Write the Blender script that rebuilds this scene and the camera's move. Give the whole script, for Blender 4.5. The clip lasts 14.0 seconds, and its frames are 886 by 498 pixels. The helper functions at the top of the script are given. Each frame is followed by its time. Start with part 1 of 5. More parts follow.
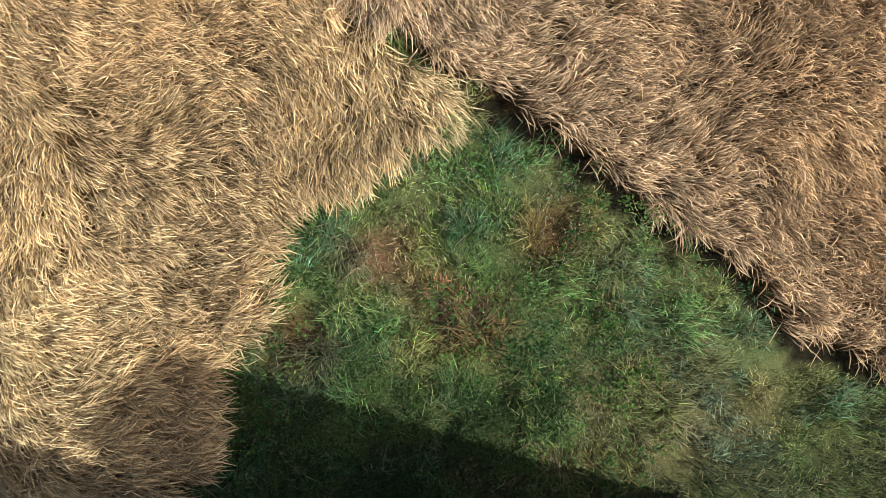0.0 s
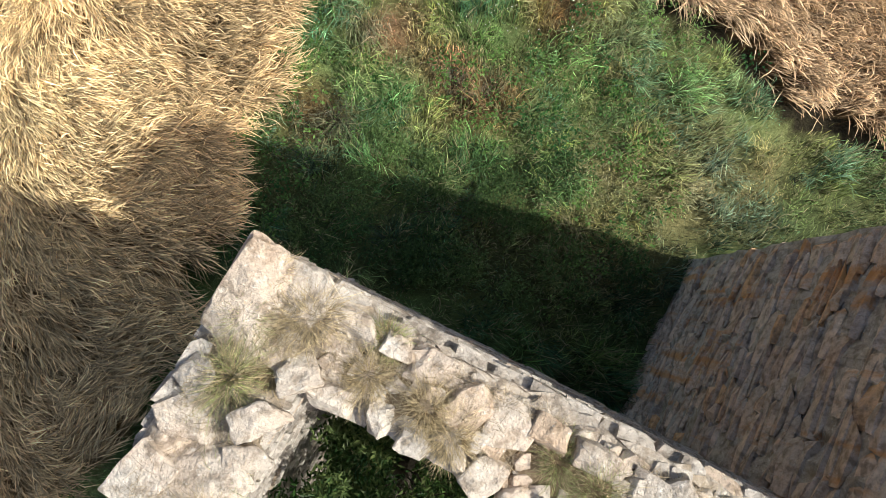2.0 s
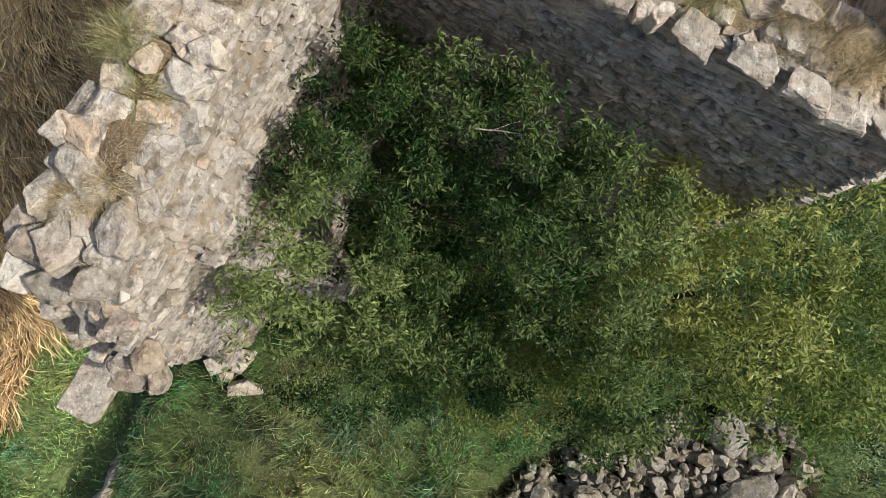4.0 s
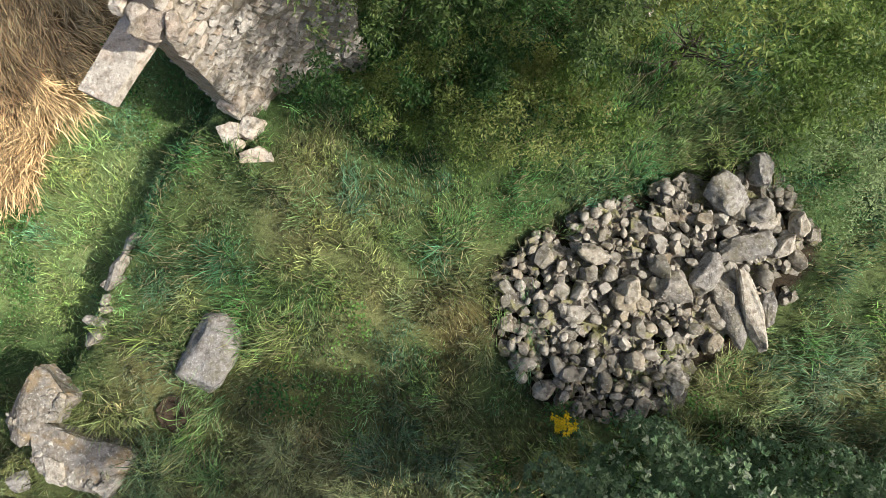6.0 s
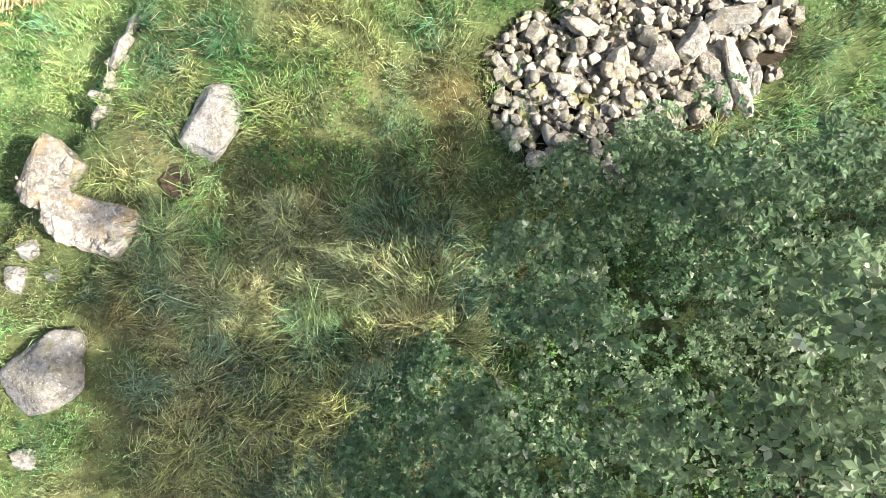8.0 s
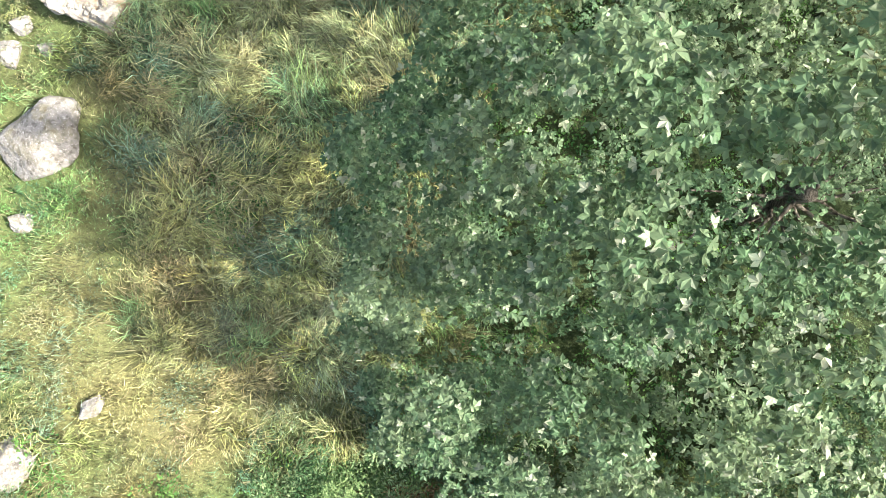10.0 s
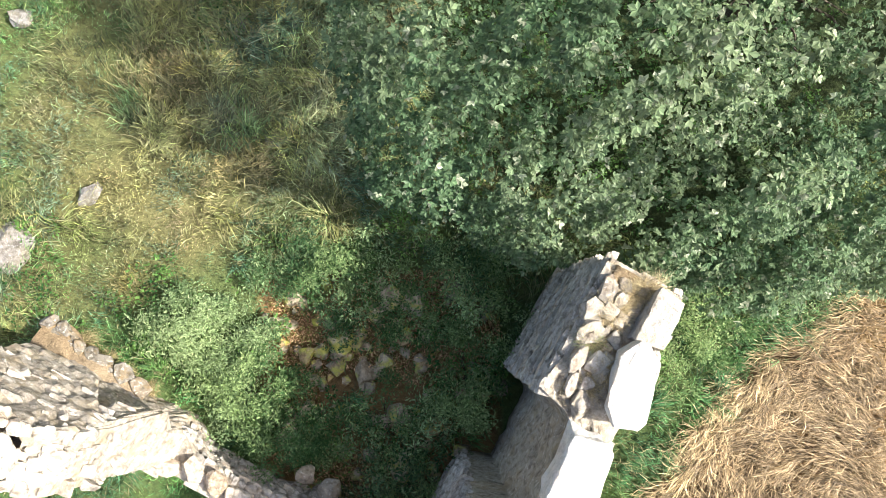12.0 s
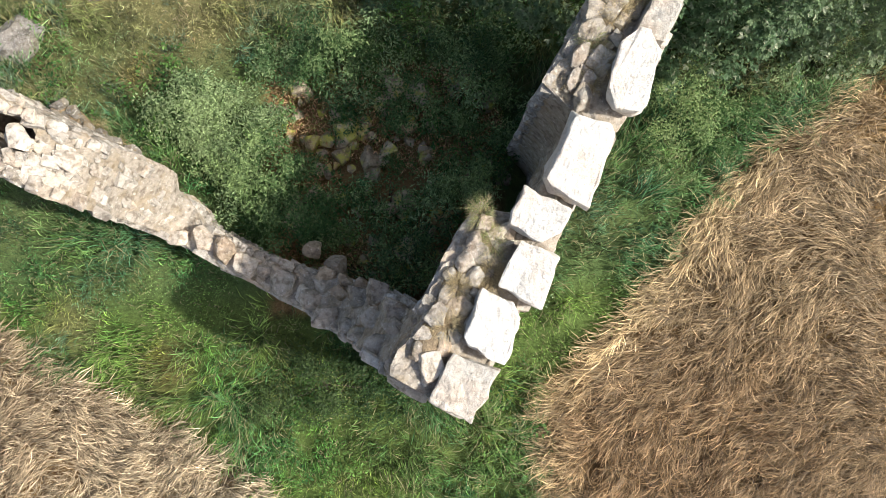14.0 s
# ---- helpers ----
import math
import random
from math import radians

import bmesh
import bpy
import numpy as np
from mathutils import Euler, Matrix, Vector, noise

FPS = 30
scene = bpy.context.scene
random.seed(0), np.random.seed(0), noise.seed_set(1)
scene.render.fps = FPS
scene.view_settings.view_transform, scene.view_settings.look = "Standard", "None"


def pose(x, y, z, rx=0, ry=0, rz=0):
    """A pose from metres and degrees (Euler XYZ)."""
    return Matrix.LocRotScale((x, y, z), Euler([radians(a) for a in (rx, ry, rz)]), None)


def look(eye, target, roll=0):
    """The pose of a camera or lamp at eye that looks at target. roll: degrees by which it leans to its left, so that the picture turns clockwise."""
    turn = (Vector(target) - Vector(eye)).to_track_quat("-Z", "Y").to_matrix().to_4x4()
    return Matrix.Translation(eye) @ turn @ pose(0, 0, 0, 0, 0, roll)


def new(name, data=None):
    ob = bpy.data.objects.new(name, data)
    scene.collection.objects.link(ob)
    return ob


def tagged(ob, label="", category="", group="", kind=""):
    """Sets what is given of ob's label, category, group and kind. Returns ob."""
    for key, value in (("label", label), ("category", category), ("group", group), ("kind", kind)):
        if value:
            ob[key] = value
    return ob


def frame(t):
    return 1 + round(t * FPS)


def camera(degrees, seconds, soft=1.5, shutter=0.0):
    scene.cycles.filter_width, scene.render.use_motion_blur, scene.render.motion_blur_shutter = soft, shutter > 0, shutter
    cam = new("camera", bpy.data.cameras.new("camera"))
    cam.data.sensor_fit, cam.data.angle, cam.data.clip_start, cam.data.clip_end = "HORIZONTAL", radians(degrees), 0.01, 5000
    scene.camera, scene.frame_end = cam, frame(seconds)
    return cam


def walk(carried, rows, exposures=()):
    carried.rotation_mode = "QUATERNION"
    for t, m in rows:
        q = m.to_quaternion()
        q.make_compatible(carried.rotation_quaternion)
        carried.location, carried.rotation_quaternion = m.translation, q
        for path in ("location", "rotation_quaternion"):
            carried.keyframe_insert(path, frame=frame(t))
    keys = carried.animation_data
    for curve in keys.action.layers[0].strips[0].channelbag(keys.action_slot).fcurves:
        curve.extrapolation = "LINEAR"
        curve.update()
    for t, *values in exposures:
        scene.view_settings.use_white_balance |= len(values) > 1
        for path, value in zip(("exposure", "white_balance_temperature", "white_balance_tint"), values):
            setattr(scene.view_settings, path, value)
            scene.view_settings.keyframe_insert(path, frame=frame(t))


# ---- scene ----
cam = camera(65.0, 14.0, 0.6)
PATH = [
    (0.0, pose(0.000, 0.000, 10.881, 5.219, -1.175, 3.125)),
    (0.5, pose(-0.035, -0.856, 10.893, 5.194, -1.337, 2.905)),
    (1.0, pose(-0.090, -1.738, 10.894, 5.125, -1.484, 2.625)),
    (1.5, pose(-0.136, -2.637, 10.875, 4.994, -1.627, 2.299)),
    (2.0, pose(-0.178, -3.527, 10.881, 4.882, -1.712, 2.035)),
    (2.5, pose(-0.207, -4.420, 10.915, 4.837, -1.715, 1.777)),
    (3.0, pose(-0.239, -5.316, 10.947, 4.873, -1.621, 1.496)),
    (3.5, pose(-0.257, -6.213, 10.968, 4.869, -1.539, 1.374)),
    (4.0, pose(-0.278, -7.095, 10.983, 4.748, -1.538, 1.433)),
    (6.3, pose(-0.198, -11.285, 11.001, 4.897, -0.911, 0.073)),
    (6.5, pose(-0.189, -11.643, 11.002, 4.913, -0.884, 0.016)),
    (7.0, pose(-0.171, -12.535, 11.013, 4.946, -0.836, -0.118)),
    (7.2, pose(-0.169, -12.888, 11.016, 4.968, -0.821, -0.180)),
    (9.3, pose(-0.066, -16.816, 11.002, 4.684, -1.017, -1.330)),
    (9.5, pose(-0.066, -17.176, 11.013, 4.673, -1.079, -1.425)),
    (10.0, pose(-0.053, -18.076, 11.064, 4.687, -1.233, -1.657)),
    (10.5, pose(-0.009, -18.968, 11.119, 4.730, -1.290, -1.814)),
    (11.0, pose(0.009, -19.825, 11.128, 4.846, -1.291, -1.905)),
    (11.5, pose(0.020, -20.663, 11.127, 4.890, -1.283, -1.986)),
    (12.0, pose(0.014, -21.502, 11.110, 4.875, -1.267, -2.064)),
    (12.5, pose(0.010, -22.327, 11.084, 4.796, -1.181, -2.172)),
    (13.0, pose(-0.005, -23.146, 11.079, 4.629, -1.132, -2.274)),
    (13.5, pose(-0.056, -23.972, 11.068, 4.453, -1.142, -2.321)),
    (14.0, pose(-0.133, -24.763, 10.999, 4.294, -1.046, -2.326)),
]
EXPOSURES = [(0.0, -0.12), (0.7, 0.16), (1.5, 0.36), (2.5, 0.4), (4.0, 0.0), (6.5, 0.8), (9.5, 2.05), (10.2, 2.05), (11.0, 1.85), (12.5, 1.25), (14.0, 0.66)]
walk(cam, PATH, EXPOSURES)

# ---- light ----
SUN_AZ = Vector((0.974, -0.226))          # towards the sun, in plan
SUN_EL = radians(45.0)
world = bpy.data.worlds.new("world")
scene.world = world
world.use_nodes = True
wn = world.node_tree
sky = wn.nodes.new("ShaderNodeTexSky")
sky.sky_type = "NISHITA"
sky.sun_disc = False
sky.sun_elevation = SUN_EL
sky.dust_density, sky.ozone_density = 4.0, 0.5
sky.sun_rotation = math.atan2(SUN_AZ.x, SUN_AZ.y)
wn.links.new(sky.outputs[0], wn.nodes["Background"].inputs[0])
wn.nodes["Background"].inputs[1].default_value = 0.115
sun_data = bpy.data.lights.new("sun", "SUN")
sun_data.energy, sun_data.angle, sun_data.color = 4.2, radians(1.2), (1.0, 0.95, 0.87)
sun = new("sun", sun_data)
sun_from = Vector((SUN_AZ.x * math.cos(SUN_EL), SUN_AZ.y * math.cos(SUN_EL), math.sin(SUN_EL)))
sun.matrix_world = look(sun_from * 60, (0, 0, 0))

rng = np.random.default_rng(7)


# ---- materials ----
def material(name, rough=0.9):
    mat = bpy.data.materials.new(name)
    mat.use_nodes = True
    nt = mat.node_tree
    b = nt.nodes["Principled BSDF"]
    b.inputs["Roughness"].default_value = rough
    b.inputs["Specular IOR Level"].default_value = 0.25
    return mat, nt, b


def noise_node(nt, scale, detail=6, rough=0.6, coord=None):
    n = nt.nodes.new("ShaderNodeTexNoise")
    n.inputs["Scale"].default_value, n.inputs["Detail"].default_value, n.inputs["Roughness"].default_value = scale, detail, rough
    if coord:
        nt.links.new(coord, n.inputs["Vector"])
    return n.outputs["Fac"]


def ramp(nt, fac, stops):
    r = nt.nodes.new("ShaderNodeValToRGB")
    while len(r.color_ramp.elements) < len(stops):
        r.color_ramp.elements.new(0.5)
    for e, (p, c) in zip(r.color_ramp.elements, stops):
        e.position, e.color = p, (*c, 1)
    nt.links.new(fac, r.inputs[0])
    return r.outputs[0]


def mix(nt, a, b, fac, mode="MIX"):
    m = nt.nodes.new("ShaderNodeMix")
    m.data_type, m.blend_type = "RGBA", mode
    for sock, v in ((m.inputs["Factor"], fac), (m.inputs["A"], a), (m.inputs["B"], b)):
        if isinstance(v, bpy.types.NodeSocket):
            nt.links.new(v, sock)
        elif isinstance(v, tuple):
            sock.default_value = (*v, 1)
        else:
            sock.default_value = v
    return m.outputs["Result"]


def bump(nt, b, height, strength, dist):
    n = nt.nodes.new("ShaderNodeBump")
    n.inputs["Strength"].default_value, n.inputs["Distance"].default_value = strength, dist
    nt.links.new(height, n.inputs["Height"])
    nt.links.new(n.outputs[0], b.inputs["Normal"])


def stone_material(name, light, dark, stain, per="island", lichen=0.5, moss=(0.16, 0.14, 0.05), moss_amount=0.0, speck=0.0, hue=(1.12, 0.92, 0.78), streak=None, wear=1.0):
    """Weathered stone: tone varies by stone, with stains, cracks, pits and pale lichen."""
    mat, nt, b = material(name, 0.95)
    b.inputs["Specular IOR Level"].default_value = 0.12
    pos = nt.nodes.new("ShaderNodeNewGeometry")
    coord = pos.outputs["Position"]
    rnd = pos.outputs["Random Per Island"]
    if per == "object":
        rnd = nt.nodes.new("ShaderNodeObjectInfo").outputs["Random"]
    half = tuple((a + c) / 2 for a, c in zip(light, dark))
    base = ramp(nt, rnd, [(0.0, dark), (0.3, half), (0.6, light), (0.85, half), (1.0, stain)])
    warm = noise_node(nt, 1.7, 4, 0.6, coord)
    c = mix(nt, base, tuple(v * k for v, k in zip(half, hue)), ramp(nt, warm, [(0.45, (0, 0, 0)), (0.7, (0.65, 0.65, 0.65))]))
    big = noise_node(nt, 5.0, 7, 0.68, coord)
    c = mix(nt, c, tuple(v * 0.55 for v in dark), ramp(nt, big, [(0.52, (0, 0, 0)), (0.72, (0.75 * wear,) * 3)]))
    spots = noise_node(nt, 17.0, 5, 0.7, coord)
    c = mix(nt, c, (0.72, 0.70, 0.64), ramp(nt, spots, [(0.57, (0, 0, 0)), (0.66, (lichen, lichen, lichen))]))
    fine = noise_node(nt, 60.0, 7, 0.8, coord)
    c = mix(nt, c, ramp(nt, fine, [(0.32, (0.42, 0.40, 0.38)), (0.46, (0.97, 0.97, 0.96)), (0.7, (1.12, 1.12, 1.1))]), 0.6, "MULTIPLY")
    patch = noise_node(nt, 11.0, 3, 0.55, coord)
    c = mix(nt, c, ramp(nt, patch, [(0.36, (0.55, 0.51, 0.46)), (0.47, (0.95, 0.93, 0.90)), (0.56, (1.08, 1.07, 1.05)), (0.68, (1.22, 1.2, 1.17))]), 0.8 * wear, "MULTIPLY")
    cell = nt.nodes.new("ShaderNodeTexVoronoi")
    cell.feature = "DISTANCE_TO_EDGE"
    cell.inputs["Scale"].default_value = 4.5
    warp = nt.nodes.new("ShaderNodeVectorMath")
    warp.operation = "MULTIPLY_ADD"
    wn3 = nt.nodes.new("ShaderNodeTexNoise")
    wn3.inputs["Scale"].default_value, wn3.inputs["Detail"].default_value = 6.0, 5
    nt.links.new(coord, wn3.inputs["Vector"])
    nt.links.new(wn3.outputs["Color"], warp.inputs[0])
    warp.inputs[1].default_value = (0.35, 0.35, 0.35)
    nt.links.new(coord, warp.inputs[2])
    nt.links.new(warp.outputs[0], cell.inputs["Vector"])
    crack = ramp(nt, cell.outputs["Distance"], [(0.0, (0.22, 0.20, 0.18)), (0.03, (0.85, 0.85, 0.85)), (0.07, (1, 1, 1))])
    c = mix(nt, c, crack, 0.1, "MULTIPLY")
    if speck:
        sp = noise_node(nt, 45.0, 2, 0.5, coord)
        c = mix(nt, c, (0.66, 0.65, 0.62), ramp(nt, sp, [(0.64, (0, 0, 0)), (0.68, (speck,) * 3)]))
    if streak:
        flat = nt.nodes.new("ShaderNodeVectorMath")
        flat.operation = "MULTIPLY"
        flat.inputs[1].default_value = (5.0, 5.0, 0.35)
        nt.links.new(coord, flat.inputs[0])
        st = noise_node(nt, 1.0, 5, 0.6, flat.outputs[0])
        c = mix(nt, c, streak, ramp(nt, st, [(0.53, (0, 0, 0)), (0.66, (0.75, 0.75, 0.75))]))
    if moss_amount:
        mo = noise_node(nt, 3.5, 6, 0.65, coord)
        c = mix(nt, c, moss, ramp(nt, mo, [(0.5, (0, 0, 0)), (0.62, (moss_amount,) * 3)]))
    nt.links.new(c, b.inputs["Base Color"])
    mid = noise_node(nt, 16.0, 8, 0.62, coord)
    hgt = mix(nt, mid, crack, 0.06)
    bump(nt, b, hgt, 1.0, 0.045)
    return mat


def plant_material(name, rough=0.65, translucent=0.25):
    """Leaves, blades and straw: colour from the plant's own tint, some light let through."""
    mat, nt, b = material(name, rough)
    at = nt.nodes.new("ShaderNodeAttribute")
    at.attribute_name = "tint"
    geo = nt.nodes.new("ShaderNodeNewGeometry")
    v = ramp(nt, geo.outputs["Random Per Island"], [(0.0, (0.66, 0.66, 0.66)), (1.0, (1.3, 1.3, 1.3))])
    c = mix(nt, at.outputs["Color"], v, 1.0, "MULTIPLY")
    nt.links.new(c, b.inputs["Base Color"])
    out = nt.nodes["Material Output"]
    tr = nt.nodes.new("ShaderNodeBsdfTranslucent")
    nt.links.new(c, tr.inputs["Color"])
    ms = nt.nodes.new("ShaderNodeMixShader")
    ms.inputs[0].default_value = translucent
    nt.links.new(b.outputs[0], ms.inputs[1])
    nt.links.new(tr.outputs[0], ms.inputs[2])
    nt.links.new(ms.outputs[0], out.inputs["Surface"])
    return mat


M_STONE = stone_material("limestone_rubble", (0.55, 0.52, 0.475), (0.31, 0.29, 0.26), (0.52, 0.43, 0.34), hue=(1.03, 0.975, 0.91))
M_CAP = stone_material("weathered_capstone", (0.64, 0.60, 0.53), (0.42, 0.385, 0.335), (0.58, 0.46, 0.34), "object", 0.7)
M_TOWER = stone_material("brown_slate_rubble", (0.74, 0.61, 0.49), (0.42, 0.37, 0.33), (0.74, 0.46, 0.24), "island", 0.3, streak=(0.62, 0.30, 0.10))
M_RUBBLE = stone_material("grey_rubble", (0.47, 0.44, 0.395), (0.26, 0.24, 0.21), (0.40, 0.32, 0.23), "object", 0.5, moss_amount=0.2)
M_ASHLAR = stone_material("pale_ashlar", (0.70, 0.685, 0.65), (0.60, 0.585, 0.55), (0.66, 0.64, 0.60), "object", 0.2, wear=0.4)
M_GREYASHLAR = stone_material("weathered_ashlar", (0.53, 0.51, 0.47), (0.42, 0.40, 0.365), (0.48, 0.455, 0.41), "object", 0.5, wear=0.7)
M_COBBLE = stone_material("field_stone", (0.43, 0.405, 0.36), (0.18, 0.17, 0.145), (0.35, 0.30, 0.225), "object", 0.5, moss_amount=0.25, hue=(1.03, 0.97, 0.88))
M_BOULDER = stone_material("grey_boulder", (0.30, 0.29, 0.275), (0.19, 0.185, 0.175), (0.28, 0.26, 0.23), "object", 0.35, moss_amount=0.3, speck=0.5, hue=(1.03, 0.97, 0.88))
M_BLOCK = stone_material("crumbling_mortar", (0.29, 0.27, 0.24), (0.17, 0.158, 0.135), (0.33, 0.23, 0.13), "object", 0.8, (0.30, 0.20, 0.08), 0.5, hue=(1.03, 0.97, 0.88))
M_HEAP = stone_material("heap_stone", (0.32, 0.30, 0.265), (0.13, 0.12, 0.10), (0.27, 0.225, 0.165), "island", 0.5, moss=(0.25, 0.25, 0.06), moss_amount=0.5, hue=(1.03, 0.97, 0.88))
M_HEAPSLAB = stone_material("pale_slab", (0.46, 0.43, 0.375), (0.34, 0.31, 0.265), (0.50, 0.42, 0.32), "object", 0.5, moss_amount=0.2, hue=(1.03, 0.97, 0.88))
M_MOSSY = stone_material("mossy_stone", (0.42, 0.37, 0.28), (0.25, 0.21, 0.16), (0.42, 0.28, 0.13), "object", 0.2, (0.42, 0.42, 0.08), 0.85)
M_MORTAR = stone_material("old_mortar", (0.50, 0.46, 0.405), (0.31, 0.28, 0.24), (0.50, 0.45, 0.39), "object", 0.6, (0.34, 0.27, 0.17), 0.5, hue=(1.03, 0.975, 0.91))
PIECE_OF = {M_STONE.name: stone_material("limestone_piece", (0.55, 0.52, 0.475), (0.31, 0.29, 0.26), (0.52, 0.43, 0.34), "object", hue=(1.03, 0.975, 0.91)),
            M_TOWER.name: stone_material("brown_slate_piece", (0.74, 0.61, 0.49), (0.42, 0.37, 0.33), (0.74, 0.46, 0.24), "object", 0.3, streak=(0.62, 0.30, 0.10))}
M_PLANT = plant_material("plant")
M_STRAW = plant_material("straw", 0.5, 0.2)
M_LEAF = plant_material("leaf", 0.45, 0.5)


def bark_material():
    mat, nt, b = material("bark", 0.9)
    w = nt.nodes.new("ShaderNodeTexWave")
    w.inputs["Scale"].default_value, w.inputs["Distortion"].default_value, w.inputs["Detail"].default_value = 9.0, 9.0, 4
    nt.links.new(ramp(nt, w.outputs["Fac"], [(0.1, (0.045, 0.036, 0.026)), (0.9, (0.13, 0.115, 0.09))]), b.inputs["Base Color"])
    bump(nt, b, w.outputs["Fac"], 0.7, 0.02)
    return mat


M_BARK = bark_material()
M_DEADWOOD = stone_material("dead_wood", (0.50, 0.46, 0.39), (0.34, 0.30, 0.25), (0.42, 0.36, 0.28), "object", 0.2)


def ground_material():
    mat, nt, b = material("soil_and_litter", 1.0)
    coord = nt.nodes.new("ShaderNodeNewGeometry").outputs["Position"]
    at = nt.nodes.new("ShaderNodeAttribute")
    at.attribute_name = "tint"
    n1 = noise_node(nt, 9.0, 8, 0.7, coord)
    n2 = noise_node(nt, 60.0, 6, 0.7, coord)
    c = mix(nt, at.outputs["Color"], ramp(nt, n1, [(0.3, (0.55, 0.5, 0.45)), (0.7, (1.15, 1.1, 1.0))]), 0.9, "MULTIPLY")
    c = mix(nt, c, ramp(nt, n2, [(0.35, (0.45, 0.42, 0.4)), (0.65, (1.2, 1.2, 1.15))]), 0.8, "MULTIPLY")
    nt.links.new(c, b.inputs["Base Color"])
    bump(nt, b, n1, 0.9, 0.08)
    return mat


M_GROUND = ground_material()


# ---- mesh helpers ----
def mesh_np(name, verts, tris, mat, tint=None, smooth=False):
    """A mesh from arrays of points and triangles; tint: one colour a point."""
    me = bpy.data.meshes.new(name)
    verts, tris = np.asarray(verts, np.float32), np.asarray(tris, np.int32)
    me.vertices.add(len(verts))
    me.vertices.foreach_set("co", verts.ravel())
    me.loops.add(tris.size)
    me.loops.foreach_set("vertex_index", tris.ravel())
    me.polygons.add(len(tris))
    me.polygons.foreach_set("loop_start", np.arange(0, tris.size, 3, dtype=np.int32))
    me.polygons.foreach_set("use_smooth", np.full(len(tris), smooth))
    if tint is not None:
        a = me.color_attributes.new("tint", "FLOAT_COLOR", "POINT")
        a.data.foreach_set("color", np.c_[tint, np.ones(len(tint))].astype(np.float32).ravel())
    me.update(calc_edges=True)
    me.materials.append(mat)
    return me


def child(ob, parent):
    ob.parent = parent
    return ob


def spin(yaw, pitch, roll):
    """Rotation matrices (n, 3, 3) from arrays of angles in radians: Rz Ry Rx."""
    cz, sz, cy, sy, cx, sx = np.cos(yaw), np.sin(yaw), np.cos(pitch), np.sin(pitch), np.cos(roll), np.sin(roll)
    return np.stack([np.stack([cz * cy, cz * sy * sx - sz * cx, cz * sy * cx + sz * sx], -1),
                     np.stack([sz * cy, sz * sy * sx + cz * cx, sz * sy * cx - cz * sx], -1),
                     np.stack([-sy, cy * sx, cy * cx], -1)], -2)


def scatter(name, mat, template, tris, places, rots, sizes, tints, smooth=False):
    """Many copies of one small leaf or stone shape in one mesh."""
    template, tris = np.asarray(template, float), np.asarray(tris, int)
    n, k = len(places), len(template)
    v = np.einsum("nij,nkj->nki", rots, template[None] * np.asarray(sizes).reshape(n, 1, -1)) + places[:, None]
    f = tris[None] + (np.arange(n) * k)[:, None, None]
    return mesh_np(name, v.reshape(-1, 3), f.reshape(-1, 3), mat, np.repeat(tints, k, 0), smooth)


def ribbons(name, mat, spine, width, tints):
    """Tapered strips: spine (n, k, 3), width (n, k), tints (n, k, 3); the last point is the tip."""
    n, k = spine.shape[:2]
    d = spine[:, -1] - spine[:, 0]
    side = np.stack([-d[:, 1], d[:, 0], np.zeros(n)], -1)
    side /= np.linalg.norm(side, axis=1, keepdims=True) + 1e-6
    side[:, 2] = rng.uniform(-0.5, 0.5, n)
    off = side[:, None] * width[..., None] * 0.5
    left, right = spine[:, :-1] - off[:, :-1], spine[:, :-1] + off[:, :-1]
    v = np.concatenate([left, right, spine[:, -1:]], 1)
    c = np.concatenate([tints[:, :-1], tints[:, :-1], tints[:, -1:]], 1)
    m, tris = k - 1, []
    for j in range(m - 1):
        tris += [(j, m + j, m + j + 1), (j, m + j + 1, j + 1)]
    tris.append((m - 1, 2 * m - 1, 2 * m))
    f = np.array(tris)[None] + (np.arange(n) * (2 * m + 1))[:, None, None]
    return mesh_np(name, v.reshape(-1, 3), f.reshape(-1, 3), mat, c.reshape(-1, 3))


def lump(x, y, scale, seed):
    """Smooth noise from a few waves, about -1 to 1, over arrays of places."""
    g = np.random.default_rng(seed)
    a, p, q = g.uniform(0, 6.283, 9), g.uniform(0, 6.283, 9), g.uniform(0.6, 1.7, 9)
    out = 0
    for i in range(9):
        out = out + np.sin((x * np.cos(a[i]) + y * np.sin(a[i])) * q[i] * scale + p[i])
    return out / 4.0


def bank_edge(y):
    """The x of the low bank: the lawn west of it lies lower."""
    return np.interp(y, [-30, -14.5, -13.4, -12.4, -11.4, -10.5, -9.4, -8.4, -7.7, -3.0], [-8.5, -7.6, -6.9, -6.1, -5.52, -5.25, -4.8, -4.35, -3.75, -2.2])


def ground_z(x, y):
    drop = np.clip((bank_edge(y) + 0.04 * lump(x, y, 5.0, 8) - x) / 0.22, 0, 1) * np.clip((-5.6 - y) / 1.8, 0, 1) * np.clip((y + 17.0) / 3.0, 0, 1)
    rise = np.clip((x - bank_edge(y)) / 1.5, 0, 1) * np.exp(-((y + 10.3) / 2.6) ** 2) * np.clip((1.2 - x) / 2.0, 0, 1)
    return 0.10 - 0.022 * x + 0.015 * y + 0.05 * lump(x, y, 1.3, 3) - 0.68 * drop + 0.18 * rise


